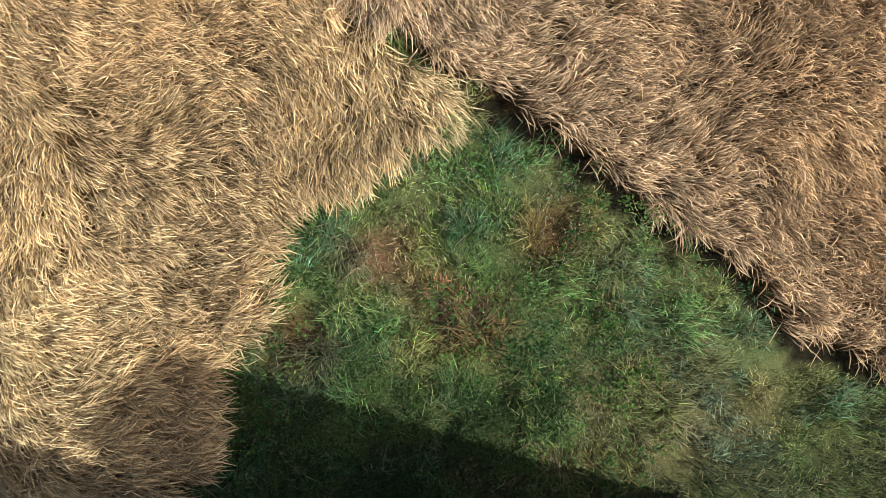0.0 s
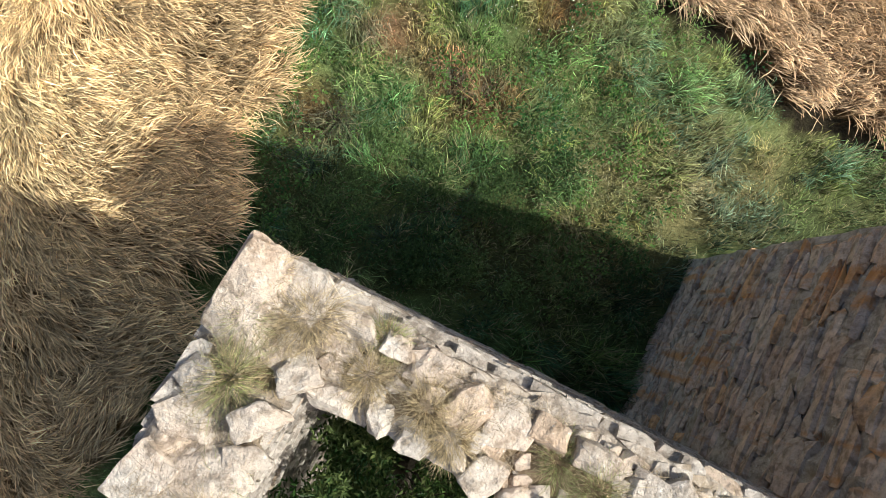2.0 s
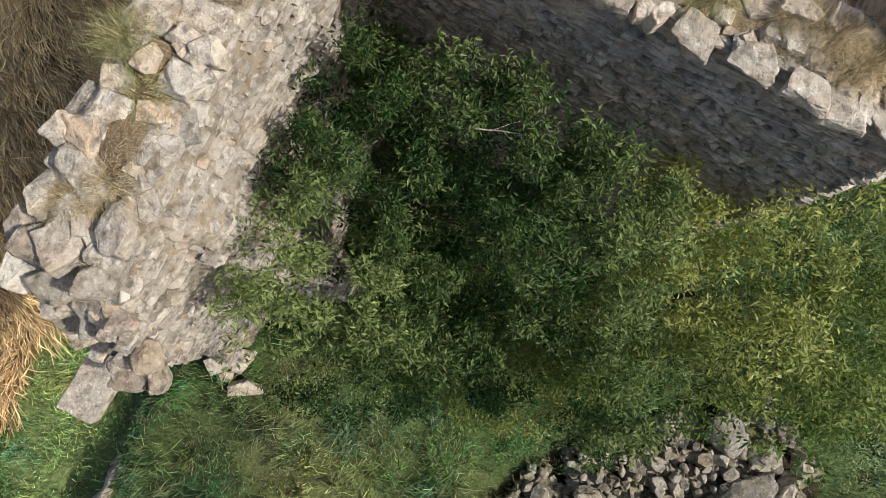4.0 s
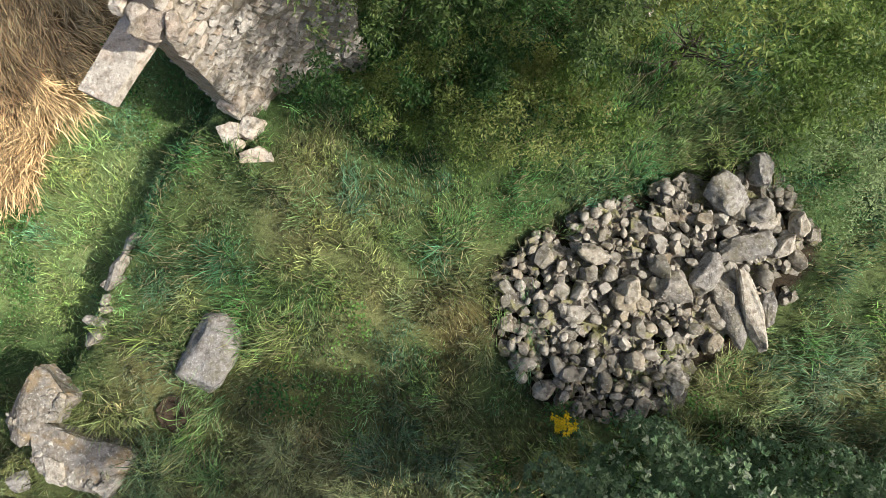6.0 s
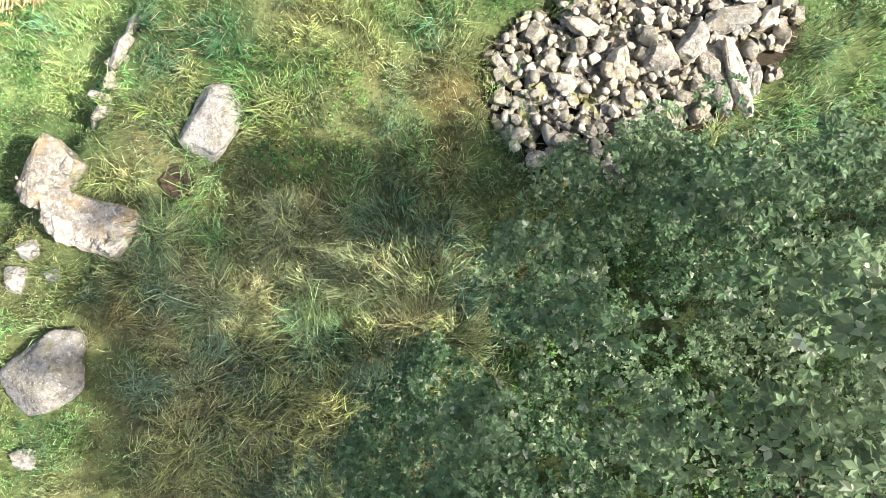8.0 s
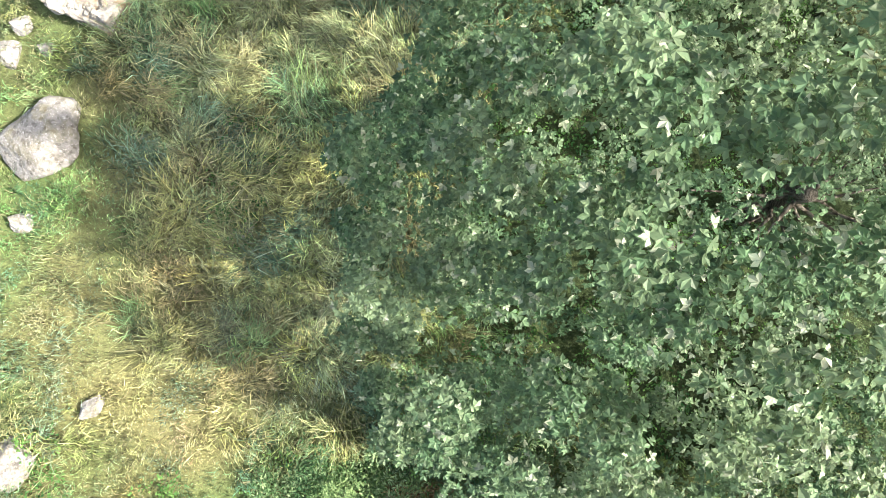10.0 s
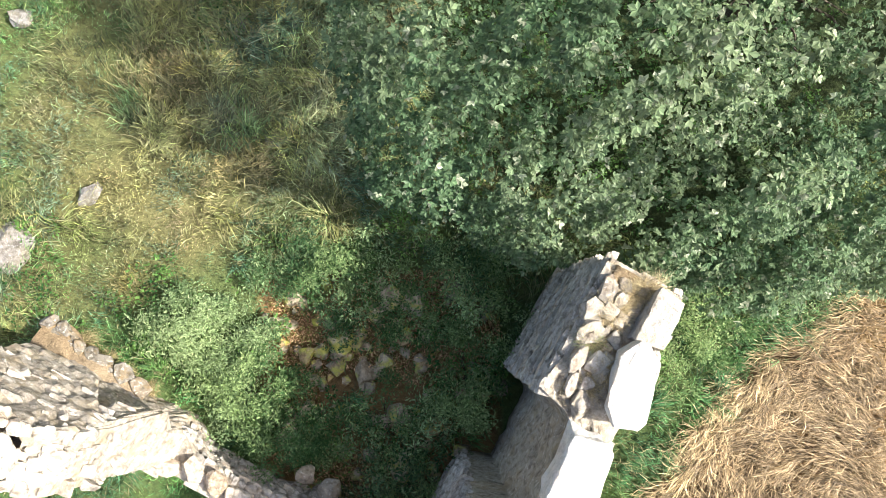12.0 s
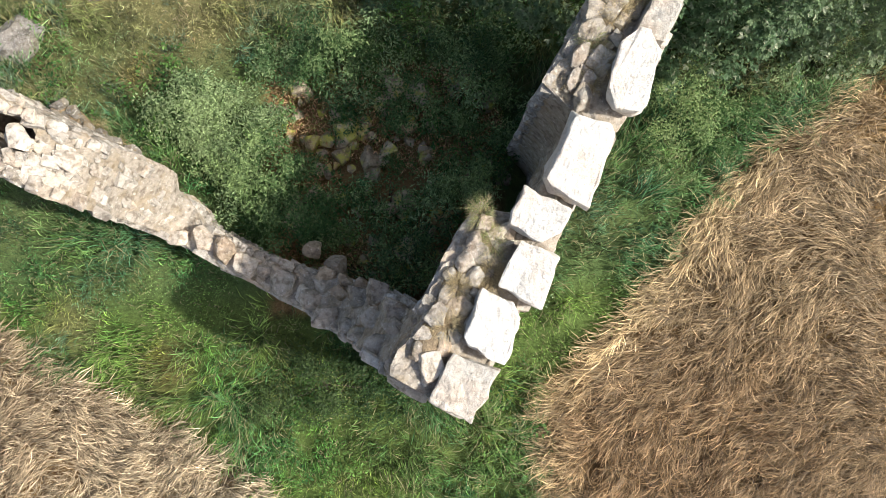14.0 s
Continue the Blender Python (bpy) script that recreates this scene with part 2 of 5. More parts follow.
def cut_rock(name, seed, mat, cuts=8, near=0.30, edge=0.035, rough=0.02, fine=True):
    """A broken stone of unit size: a block sliced by random planes, its arrises worn."""
    g = np.random.default_rng(seed)
    bm = bmesh.new()
    bmesh.ops.create_cube(bm, size=1.0)
    for v in bm.verts:
        v.co += Vector(g.uniform(-0.08, 0.08, 3))
    for _ in range(cuts):
        n = Vector(g.normal(size=3) * (1, 1, 0.6)).normalized()
        geom = list(bm.verts) + list(bm.edges) + list(bm.faces)
        r = bmesh.ops.bisect_plane(bm, geom=geom, plane_co=n * g.uniform(near, 0.52), plane_no=n, clear_outer=True)
        rim = [e for e in r["geom_cut"] if isinstance(e, bmesh.types.BMEdge)]
        if rim:
            bmesh.ops.edgeloop_fill(bm, edges=rim)
    bmesh.ops.remove_doubles(bm, verts=bm.verts, dist=0.04)
    if edge:
        bmesh.ops.bevel(bm, geom=list(bm.edges), offset=edge, segments=1, affect="EDGES", clamp_overlap=True)
    bmesh.ops.triangulate(bm, faces=list(bm.faces))
    if fine:
        bmesh.ops.subdivide_edges(bm, edges=[e for e in bm.edges if e.calc_length() > 0.16], cuts=2, use_grid_fill=False)
        bmesh.ops.triangulate(bm, faces=list(bm.faces))
    off = Vector(g.uniform(-50, 50, 3))
    for v in bm.verts:
        v.co += Vector((noise.noise(v.co * 5 + off), noise.noise(v.co * 5 - off), noise.noise(v.co * 6 + off * 2))) * rough + Vector((noise.noise(v.co * 13 + off), noise.noise(v.co * 13 - off), noise.noise(v.co * 14 + off * 2))) * rough * 0.5
    me = bpy.data.meshes.new(name)
    bm.to_mesh(me)
    bm.free()
    me.materials.append(mat)
    return me


def round_rock(name, seed, mat, cuts=5, level=3, rough=0.05):
    """A rounded boulder with a few flat broken faces."""
    g = np.random.default_rng(seed)
    bm = bmesh.new()
    bmesh.ops.create_icosphere(bm, subdivisions=level, radius=0.5)
    planes = [(Vector(g.normal(size=3)).normalized(), g.uniform(0.30, 0.42)) for _ in range(cuts)]
    off = Vector(g.uniform(-50, 50, 3))
    for v in bm.verts:
        for n, d in planes:
            over = v.co.dot(n) - d
            if over > 0:
                v.co -= n * over * 0.9
        v.co += v.co.normalized() * (rough * noise.noise(v.co * 4 + off) + rough * 0.5 * noise.noise(v.co * 11 + off))
    for f in bm.faces:
        f.smooth = True
    me = bpy.data.meshes.new(name)
    bm.to_mesh(me)
    bm.free()
    me.materials.append(mat)
    return me


def put(name, me, x, y, z, sx, sy, sz, yaw=0, tilt=0, roll=0):
    ob = new(name, me)
    ob.matrix_world = pose(x, y, z, tilt, roll, yaw) @ Matrix.Diagonal((sx, sy, sz, 1))
    return ob


# ---- plan of the ruin: corner, direction along, direction inwards ----
A0 = np.array((-1.27, -3.21))
LU, LN = np.array((-0.453, -0.891)), np.array((0.891, -0.453))
RU, RN = np.array((0.912, -0.410)), np.array((-0.410, -0.912))
T0, TU, TN = np.array((4.06, -2.61)), np.array((-0.402, -0.916)), np.array((0.916, -0.402))
V0 = np.array((2.88, -21.48))
VU, VN = np.array((-0.518, -0.855)), np.array((-0.855, 0.518))
W0 = np.array((0.15, -25.99))
WU, WN = np.array((-0.869, 0.495)), np.array((0.495, 0.869))


def spot(o, u, n, s, d):
    return o[0] + u[0] * s + n[0] * d, o[1] + u[1] * s + n[1] * d


# ---- ground: one sheet to the horizon ----
def field_edge_right(x):
    """Upper edge of the grass: the barley lies beyond."""
    return np.interp(x, [-12, -1.6, 0.5, 2.0, 3.3, 4.7, 5.5, 7.0, 12], [13, 4.8, 3.4, 2.6, 1.75, 0.95, 0.0, -0.5, -3.0])


def left_edge(y):
    """The x left of which the western barley stands."""
    return np.interp(y, [-30, -9.2, -8.3, -7.4, -6.1, -5.3, -4.2, -2.1, -0.98, -0.18, 0.95, 1.75, 1.9, 2.4, 2.9, 3.4, 4.9, 12],
                     [-13.5, -7.0, -6.4, -5.9, -4.7, -4.1, -3.75, -3.1, -2.8, -2.4, -2.2, -2.15, -1.0, -0.35, 0.05, 0.45, -1.7, -8])


def east_edge(y):
    """The x right of which the lower barley stands."""
    return np.interp(y, [-31, -27.8, -26.6, -25.9, -25.3, -24.3, -23.5, -22.6, -21.9, -21.3, -19], [2.2, 1.4, 1.1, 1.9, 2.65, 3.55, 4.0, 5.0, 6.2, 7.3, 14])


def south_edge(x):
    """The y below which the south-western barley stands."""
    return np.interp(x, [-12, -6.7, -5.9, -4.6, -3.3, -1.5], [-22.5, -25.2, -25.7, -26.4, -27.2, -30])


def barley_here(x, y):
    wob = 0.18 * lump(x, y, 3.1, 21)
    west = x < left_edge(y) - 0.3 + wob
    north = y > field_edge_right(x) + 0.12 + 0.07 * lump(x, y, 3.0, 22)
    east = (x > east_edge(y) + 0.25 + wob) & (y < -19)
    south = (y < south_edge(x) + wob) & (x < 0)
    return west, north, east, south


DRY = [(-0.9, 0.95, 0.75, 0), (1.9, 1.3, 0.55, 1), (0.7, -0.1, 0.75, 1), (0.2, 0.3, 0.5, 0), (4.2, -1.2, 0.9, 2), (2.9, -1.3, 0.8, 2), (-1.8, -0.7, 0.6, 1), (4.9, -1.7, 0.7, 2),
       (-2.3, -9.6, 1.0, 2), (-1.2, -10.9, 0.9, 2), (0.3, -11.0, 0.7, 1), (-4.8, -11.9, 0.7, 3), (-2.0, -13.4, 0.9, 2), (-3.5, -15.6, 1.5, 2), (-1.6, -15.5, 1.0, 2),
       (-5.0, -18.3, 1.5, 3), (-4.0, -19.6, 1.2, 3), (-6.0, -21.2, 1.0, 3), (-3.2, -18.0, 1.0, 2), (-4.3, -25.6, 0.5, 1), (-5.8, -25.0, 0.5, 2)]
DRY_TONE = [(0.42, 0.28, 0.17), (0.27, 0.18, 0.085), (0.35, 0.36, 0.18), (0.34, 0.33, 0.165)]


def meadow_tone(x, y):
    """Base colour of the grass at arrays of places, the north wall's shade painted in."""
    n1, n2, n3 = lump(x, y, 1.1, 31), lump(x, y, 2.7, 32), lump(x, y, 0.5, 33)
    deep, fresh, olive = np.array((0.085, 0.165, 0.06)), np.array((0.150, 0.295, 0.105)), np.array((0.235, 0.275, 0.12))
    w = np.clip(0.5 + 0.45 * n1, 0, 1)[:, None]
    c = deep * (1 - w) + fresh * w
    dryness = np.where(y > -3.2, 0.36 + 0.2 * np.clip(x - 0.8, 0, 1.5), np.where(y > -11.5, 0.17, np.where(y > -21.5, 0.62, 0.15)))
    dryness = np.where((x < -4.9) & (y > -12) & (y < -5), 0.1, dryness)
    w = np.clip(dryness + 0.3 * n2 + 0.15 * n3, 0, 0.9)[:, None]
    c = c * (1 - w) + olive * w
    lush = (np.clip((-4.6 - x) * 2, 0, 1) * ((y > -11) & (y < -4.5)) * 0.8)[:, None]
    c = c * (1 - lush) + np.array((0.36, 0.53, 0.22)) * lush
    lush = (np.clip((-24.3 - y) * 2, 0, 1) * 0.6)[:, None]
    c = c * (1 - lush) + np.array((0.16, 0.27, 0.06)) * lush
    # painted shade: grass dimmed towards the north wall, brightened out past its shadow
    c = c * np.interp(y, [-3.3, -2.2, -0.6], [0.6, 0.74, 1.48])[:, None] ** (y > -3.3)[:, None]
    pale = (np.clip((x + 5.0) * 0.9, 0, 1) * np.clip((y + 20.3) * 0.9, 0, 1) * np.clip((-12.6 - y) * 0.9, 0, 1) * 0.75)[:, None]
    c = c * (1 - pale) + (np.array((0.36, 0.40, 0.20)) * (1 + 0.22 * n1 + 0.15 * n3)[:, None]) * pale
    for px, py, r, k in DRY:
        w = (np.clip(1.35 - np.hypot(x - px, y - py) / r + 0.35 * n2, 0, 1) * np.where(y > -4, 0.95, 0.6))[:, None]
        c = c * (1 - w) + np.array(DRY_TONE[k]) * w
    return c


PILE = [(0.8, -10.2), (1.5, -9.5), (2.8, -8.95), (4.2, -8.5), (5.2, -8.3), (5.8, -9.1), (6.2, -9.9), (5.6, -10.6), (4.8, -11.4), (4.0, -11.8), (3.4, -12.4), (2.3, -12.5), (1.3, -12.1), (0.8, -11.2)]


def in_pile(x, y):
    inside = np.zeros(np.shape(x), bool)
    for (ax, ay), (bx, by) in zip(PILE, PILE[1:] + PILE[:1]):
        cross = (ay > y) != (by > y)
        inside ^= cross & (x < (bx - ax) * (y - ay) / (by - ay + 1e-9) + ax)
    return inside


def build_ground():
    fine_x, fine_y = np.linspace(-12, 12, 121), np.linspace(-34, 10, 221)
    far = np.array([-2000, -500, -150, -60, -25])
    xs = np.r_[far, fine_x, -far[::-1]]
    ys = np.r_[far - 34, fine_y, 10 - far[::-1]]
    X, Y = np.meshgrid(xs, ys, indexing="ij")
    x, y = X.ravel(), Y.ravel()
    cx, cy = np.clip(x, -14, 14), np.clip(y, -36, 12)
    z = ground_z(cx, cy) - 0.04
    nx, ny = len(xs), len(ys)
    i = np.arange(nx * ny).reshape(nx, ny)
    a, b, c, d = i[:-1, :-1].ravel(), i[1:, :-1].ravel(), i[1:, 1:].ravel(), i[:-1, 1:].ravel()
    tris = np.r_[np.c_[a, b, c], np.c_[a, c, d]]
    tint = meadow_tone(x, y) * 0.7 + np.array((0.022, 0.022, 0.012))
    crop = np.any(barley_here(x, y), 0) | (np.abs(x) > 9.6 + 1.2 * lump(x, y, 0.5, 44)) | (y > 8) | (y < -33)
    patchy = np.clip(0.5 + 0.5 * lump(x, y, 0.9, 46), 0, 1)[:, None]
    tint[crop] = (np.array((0.25, 0.165, 0.08)) * patchy + np.array((0.34, 0.25, 0.125)) * (1 - patchy))[crop]
    inside = (x > -2.7) & (x < 1.2) & (y > -25) & (y < -20.9)
    tint[inside] = (0.30, 0.21, 0.11)
    # shade at the foot of the northern barley, painted near-black on the soil
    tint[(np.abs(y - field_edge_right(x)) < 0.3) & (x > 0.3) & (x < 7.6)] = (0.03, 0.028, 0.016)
    # dark soil, with shade painted in, between the heap's stones and under the crown
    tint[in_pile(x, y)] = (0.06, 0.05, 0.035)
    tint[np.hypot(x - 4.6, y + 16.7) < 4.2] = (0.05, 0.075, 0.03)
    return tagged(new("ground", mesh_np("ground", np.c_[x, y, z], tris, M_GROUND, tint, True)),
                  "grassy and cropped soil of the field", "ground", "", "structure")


build_ground()


# ---- walls ----
def build_core(name, o, u, n, s0, s1, top, outer, inner, mat, step=0.09, dip=None):
    """The solid heart of a wall: outer face, top and inner face swept along s, closed at both ends."""
    ss = np.linspace(s0, s1, max(4, int((s1 - s0) / step)))
    nz, nd = 34, 12
    rows = []
    for s in ss:
        t = top(s)
        zs = np.linspace(-0.6, t, nz)
        di, do = inner(s, t), outer(s, t)
        ring = [(outer(s, z), z) for z in zs] + [(do + (di - do) * k / (nd + 1), t - (dip(s, k / (nd + 1)) if dip else 0.0)) for k in range(1, nd + 1)] + [(inner(s, z), z) for z in zs[::-1]]
        rows.append([(*spot(o, u, n, s, d), z) for d, z in ring])
    v = np.array(rows)
    m = v.shape[1]
    flat = v.reshape(-1, 3)
    wob = np.array([noise.noise(Vector(p) * 3.3) * 0.06 + noise.noise(Vector(p) * 9.0) * 0.05 + noise.noise(Vector(p) * 21.0) * 0.025 for p in flat])
    flat = flat + wob[:, None] * np.array((*n, 0.6))[None] * np.sign(np.tile(np.r_[-np.ones(nz), np.zeros(nd), np.ones(nz)], len(ss)) + 0.01)[:, None]
    i = np.arange(len(flat)).reshape(len(ss), m)
    a, b, c, d = i[:-1, :-1].ravel(), i[1:, :-1].ravel(), i[1:, 1:].ravel(), i[:-1, 1:].ravel()
    tris = [np.c_[a, b, c], np.c_[a, c, d]]
    for row in (i[0], i[-1][::-1]):
        k = m // 2
        lo, hi = row[:k], row[::-1][:k]
        tris += [np.c_[lo[:-1], lo[1:], hi[1:]], np.c_[lo[:-1], hi[1:], hi[:-1]]]
    return new(name, mesh_np(name, flat, np.concatenate(tris), mat))


def low_rock(seed):
    """Points and triangles of a small angular stone, for joined facings and heaps."""
    me = cut_rock("facing_stone", seed, M_STONE, 6, 0.36, 0.0, 0.03, False)
    v = np.array([p.co[:] for p in me.vertices])
    f = np.array([p.vertices[:] for p in me.polygons])
    bpy.data.meshes.remove(me)
    return v, f


LOW = [low_rock(700 + i) for i in range(6)]


def rocks(items, g):
    """Points and triangles of many stones: rows of place, size and axes, each from one of the low shapes."""
    vs, fs, off = [], [], 0
    kind = g.integers(0, len(LOW), len(items[0]))
    for q, (tv, tf) in enumerate(LOW):
        p, size, rot = (it[kind == q] for it in items)
        v = np.einsum("nij,nkj->nki", rot, tv[None] * size[:, None]) + p[:, None]
        f = tf[None] + (np.arange(len(p)) * len(tv))[:, None, None] + off
        vs.append(v.reshape(-1, 3))
        fs.append(f.reshape(-1, 3))
        off += v.shape[0] * v.shape[1]
    return np.concatenate(vs), np.concatenate(fs)


def face_stones(o, u, n, s0, s1, top, face, out, low=-0.1, course=(0.09, 0.2), length=(0.14, 0.5), seed=1, proud=0.012, skew=0.06, gaps=0.16):
    """Coursed rubble on one face: broken stones bedded in the mortar. out: -1 for the outer face, 1 for the inner."""
    g = np.random.default_rng(seed)
    items, z = [], low
    while z < 9.6:
        h = g.uniform(*course)
        s = s0 + g.uniform(-0.1, 0.1)
        while s < s1:
            w = min(g.uniform(*length), s1 - s + 0.05)
            mid = s + w / 2
            if s0 <= mid <= s1 and z + h * 0.6 < top(mid) and g.random() > gaps:
                items.append((mid, z + h / 2 + g.normal(0, 0.02), w * 1.06, h * g.uniform(0.8, 1.3)))
            s += w
        z += h
    it = np.array(items)
    k = len(it)
    d = np.array([face(a, b) for a, b in it[:, :2]]) + out * g.uniform(-0.03, proud, k)
    p = np.stack([o[0] + u[0] * it[:, 0] + n[0] * d, o[1] + u[1] * it[:, 0] + n[1] * d, it[:, 1]], -1)
    size = np.stack([it[:, 2], g.uniform(0.10, 0.15, k), it[:, 3]], -1)
    rot = spin(np.full(k, math.atan2(u[1], u[0])) + g.normal(0, 0.05, k), g.normal(0, skew, k), g.normal(0, 0.07, k))
    return p, size, rot


SINGLE = {}


def joined_stones(name, pieces, mat, wall, label, single=220):
    """Stones of a wall's face: the uppermost are objects of their own, those deeper down stay joined."""
    p, size, rot = (np.concatenate(v) for v in zip(*pieces))
    order = np.argsort(-p[:, 2])
    p, size, rot = p[order], size[order], rot[order]
    if mat.name not in SINGLE:
        SINGLE[mat.name] = [mesh_np("facing_stone", v, f, PIECE_OF[mat.name]) for v, f in LOW]
    g = np.random.default_rng(len(p))
    for k in range(min(single, len(p))):
        ob = new("facing_stone", SINGLE[mat.name][int(g.integers(len(LOW)))])
        m = Matrix((rot[k] * size[k][None]).tolist()).to_4x4()
        m.translation = Vector(p[k])
        ob.matrix_world = m
        child(ob, wall)
    v, f = rocks((p[single:], size[single:], rot[single:]), g)
    ob = child(new(name, mesh_np(name, v, f, mat)), wall)
    return tagged(ob, label, "", "", "stuff")


CAPS = [cut_rock("capstone", 100 + i, M_CAP, 6, 0.38, 0.03, 0.055) for i in range(14)]
CAPS_V = [cut_rock("rubble", 140 + i, M_RUBBLE, 10, 0.37, 0.06, 0.05) if i % 3 else round_rock("rubble", 140 + i, M_RUBBLE, 9, 3) for i in range(12)]


def cap_row(wall, o, u, n, s0, s1, d, top, size, seed, thick=0.16, pool=None, name="capstone", jit=0.05):
    g = np.random.default_rng(seed)
    s = s0
    ang = math.degrees(math.atan2(u[1], u[0]))
    while s < s1:
        w = g.uniform(*size)
        dd = d + float(np.clip(g.normal(0, jit), -0.2, 0.22))
        x, y = spot(o, u, n, s + w / 2, dd)
        t = min(thick * g.uniform(0.7, 1.3), w * 0.75)
        ob = put(name, g.choice(pool or CAPS), x, y, top(min(s + w / 2, s1)) + t * g.uniform(0.05, 0.35), w * 1.1, w * g.uniform(0.65, 1.05), t, ang + g.normal(0, 18), g.normal(0, 7), g.normal(0, 7))
        child(ob, wall)
        s += w * g.uniform(0.92, 1.15)


def const(v):
    return lambda *a: v


# west wall of the upper ruin: tall, its broken end swelling inwards
def l_top(s):
    return float(np.interp(s, [0, 3.2, 3.9, 4.25, 4.5, 4.75, 5.0], [6.5, 6.35, 6.15, 5.6, 4.9, 4.4, 3.4])) + 0.06 * math.sin(s * 9)


def l_in(s, z):
    top = float(np.interp(s, [0, 2, 3.4, 5], [0.66, 0.62, 0.62, 0.55]))
    low = float(np.interp(s, [0, 1.5, 2.3, 2.9, 3.25, 3.42, 3.6, 4.05, 4.7, 5], [0.70, 0.74, 0.82, 1.12, 1.66, 1.55, 1.12, 0.78, 0.46, 0.42]))
    k = float(np.clip((6.2 - z) / 3.0, 0, 1)) ** 0.8
    return top + (low - top) * k


wall_west = build_core("wall_west", A0, LU, LN, 0.0, 4.95, l_top, const(0.0), l_in, M_MORTAR)
tagged(wall_west, "tall broken limestone rubble wall with grass on its top", "wall", "", "structure")
joined_stones("rubble_facing", [face_stones(A0, LU, LN, 0, 4.9, l_top, const(0.0), -1, seed=11, course=(0.06, 0.15), length=(0.1, 0.42)),
                                face_stones(A0, LU, LN, 0.6, 4.9, l_top, l_in, 1, seed=12, course=(0.025, 0.07), length=(0.05, 0.26), proud=0.0, skew=0.14, gaps=0.5)], M_STONE, wall_west, "coursed limestone rubble facing")


# north wall of the upper ruin
def r_top(s):
    return 6.48 + 0.04 * math.sin(s * 5) - 0.02 * s


wall_north = build_core("wall_north", A0, RU, RN, 0.0, 5.3, r_top, const(0.0), const(0.62), M_MORTAR)
tagged(wall_north, "tall limestone rubble wall topped with loose stones and dry grass", "wall", "", "structure")
joined_stones("rubble_facing", [face_stones(A0, RU, RN, 0, 4.7, lambda s: r_top(s) - 0.05, const(0.0), -1, seed=13, course=(0.05, 0.13), length=(0.1, 0.4)),
                                face_stones(A0, RU, RN, 0.7, 5.28, r_top, const(0.62), 1, seed=14, course=(0.028, 0.075), length=(0.06, 0.3), proud=0.0, skew=0.07, gaps=0.3)], M_STONE, wall_north, "coursed limestone rubble facing in shade")
joined_stones("end_facing", [face_stones(np.array(spot(A0, RU, RN, 5.3, 0)), RN, RU, 0, 0.64, const(6.4), const(0.0), 1, seed=24, course=(0.06, 0.14), length=(0.12, 0.4))], M_STONE, wall_north, "broken rubble at the wall's end", 40)

# projecting wall beside the north wall
t_len = 2.95


def t_top(s):
    return float(np.interp(s, [-1, 0, 1.3, 2.2, 2.95], [8.9, 8.9, 9.5, 7.9, 6.4]))


wall_east = build_core("wall_east", T0, TU, TN, 0.0, t_len, t_top, const(0.0), const(0.75), M_MORTAR)
tagged(wall_east, "tall projecting wall of brown and orange rubble", "wall", "", "structure")
joined_stones("rubble_facing", [face_stones(T0, TU, TN, 0.1, t_len, lambda s: t_top(s) - 0.15, const(0.0), -1, seed=15, course=(0.07, 0.2), length=(0.2, 0.7), proud=0.012, skew=0.05)], M_TOWER, wall_east, "brown and orange coursed rubble facing")

# stones lying on the walls' tops: along, across, length, width, turn
NORTH_OUTER = [(0.44, 0.03, 0.36, 0.34, -25), (0.79, 0.07, 0.38, 0.19, -32), (1.34, 0.1, 0.3, 0.24, -30), (1.65, 0.21, 0.32, 0.24, 45), (1.94, 0.19, 0.35, 0.32, -20), (2.2, 0.14, 0.29, 0.18, -30), (2.54, 0.15, 0.36, 0.17, -25), (3.12, 0.2, 0.36, 0.26, -65), (3.66, 0.2, 0.29, 0.24, -70), (3.93, 0.18, 0.29, 0.19, -30), (4.22, 0.15, 0.23, 0.18, -20), (1.11, 0.08, 0.23, 0.15, -30), (2.87, 0.17, 0.23, 0.19, -30), (3.46, 0.2, 0.15, 0.19, -60)]
NORTH_INNER = [(0.6, 0.54, 0.27, 0.24, 20), (0.86, 0.59, 0.32, 0.17, -20), (1.2, 0.56, 0.24, 0.17, 80), (1.45, 0.59, 0.21, 0.19, -30), (1.73, 0.58, 0.2, 0.1, -70), (1.93, 0.59, 0.3, 0.24, 40), (1.82, 0.42, 0.14, 0.13, 0), (2.16, 0.64, 0.24, 0.18, -20), (2.44, 0.67, 0.3, 0.21, -35), (2.73, 0.66, 0.29, 0.21, -20), (2.96, 0.71, 0.12, 0.11, 0), (3.06, 0.67, 0.19, 0.16, 30), (3.36, 0.68, 0.3, 0.23, -30), (3.8, 0.65, 0.32, 0.25, -25), (3.83, 0.44, 0.18, 0.15, -80)]
NORTH_SMALL = [(4.23, 0.7, 0.32, 0.21, -30), (4.54, 0.7, 0.32, 0.19, -20), (4.9, 0.62, 0.34, 0.24, -15), (5.1, 0.35, 0.3, 0.26, 30), (4.75, 0.22, 0.28, 0.2, -40), (2.11, 0.42, 0.13, 0.11, 0), (2.3, 0.55, 0.12, 0.11, 0), (2.05, 0.58, 0.17, 0.06, -80), (2.12, 0.57, 0.11, 0.08, -70), (2.96, 0.32, 0.19, 0.13, 40), (2.81, 0.26, 0.16, 0.15, 0), (0.98, 0.3, 0.19, 0.14, -20), (0.78, 0.4, 0.17, 0.14, -50), (2.48, 0.47, 0.19, 0.15, -10), (3.47, 0.47, 0.15, 0.11, -20), (3.97, 0.42, 0.15, 0.13, 0), (0.83, 0.24, 0.17, 0.14, 0)]
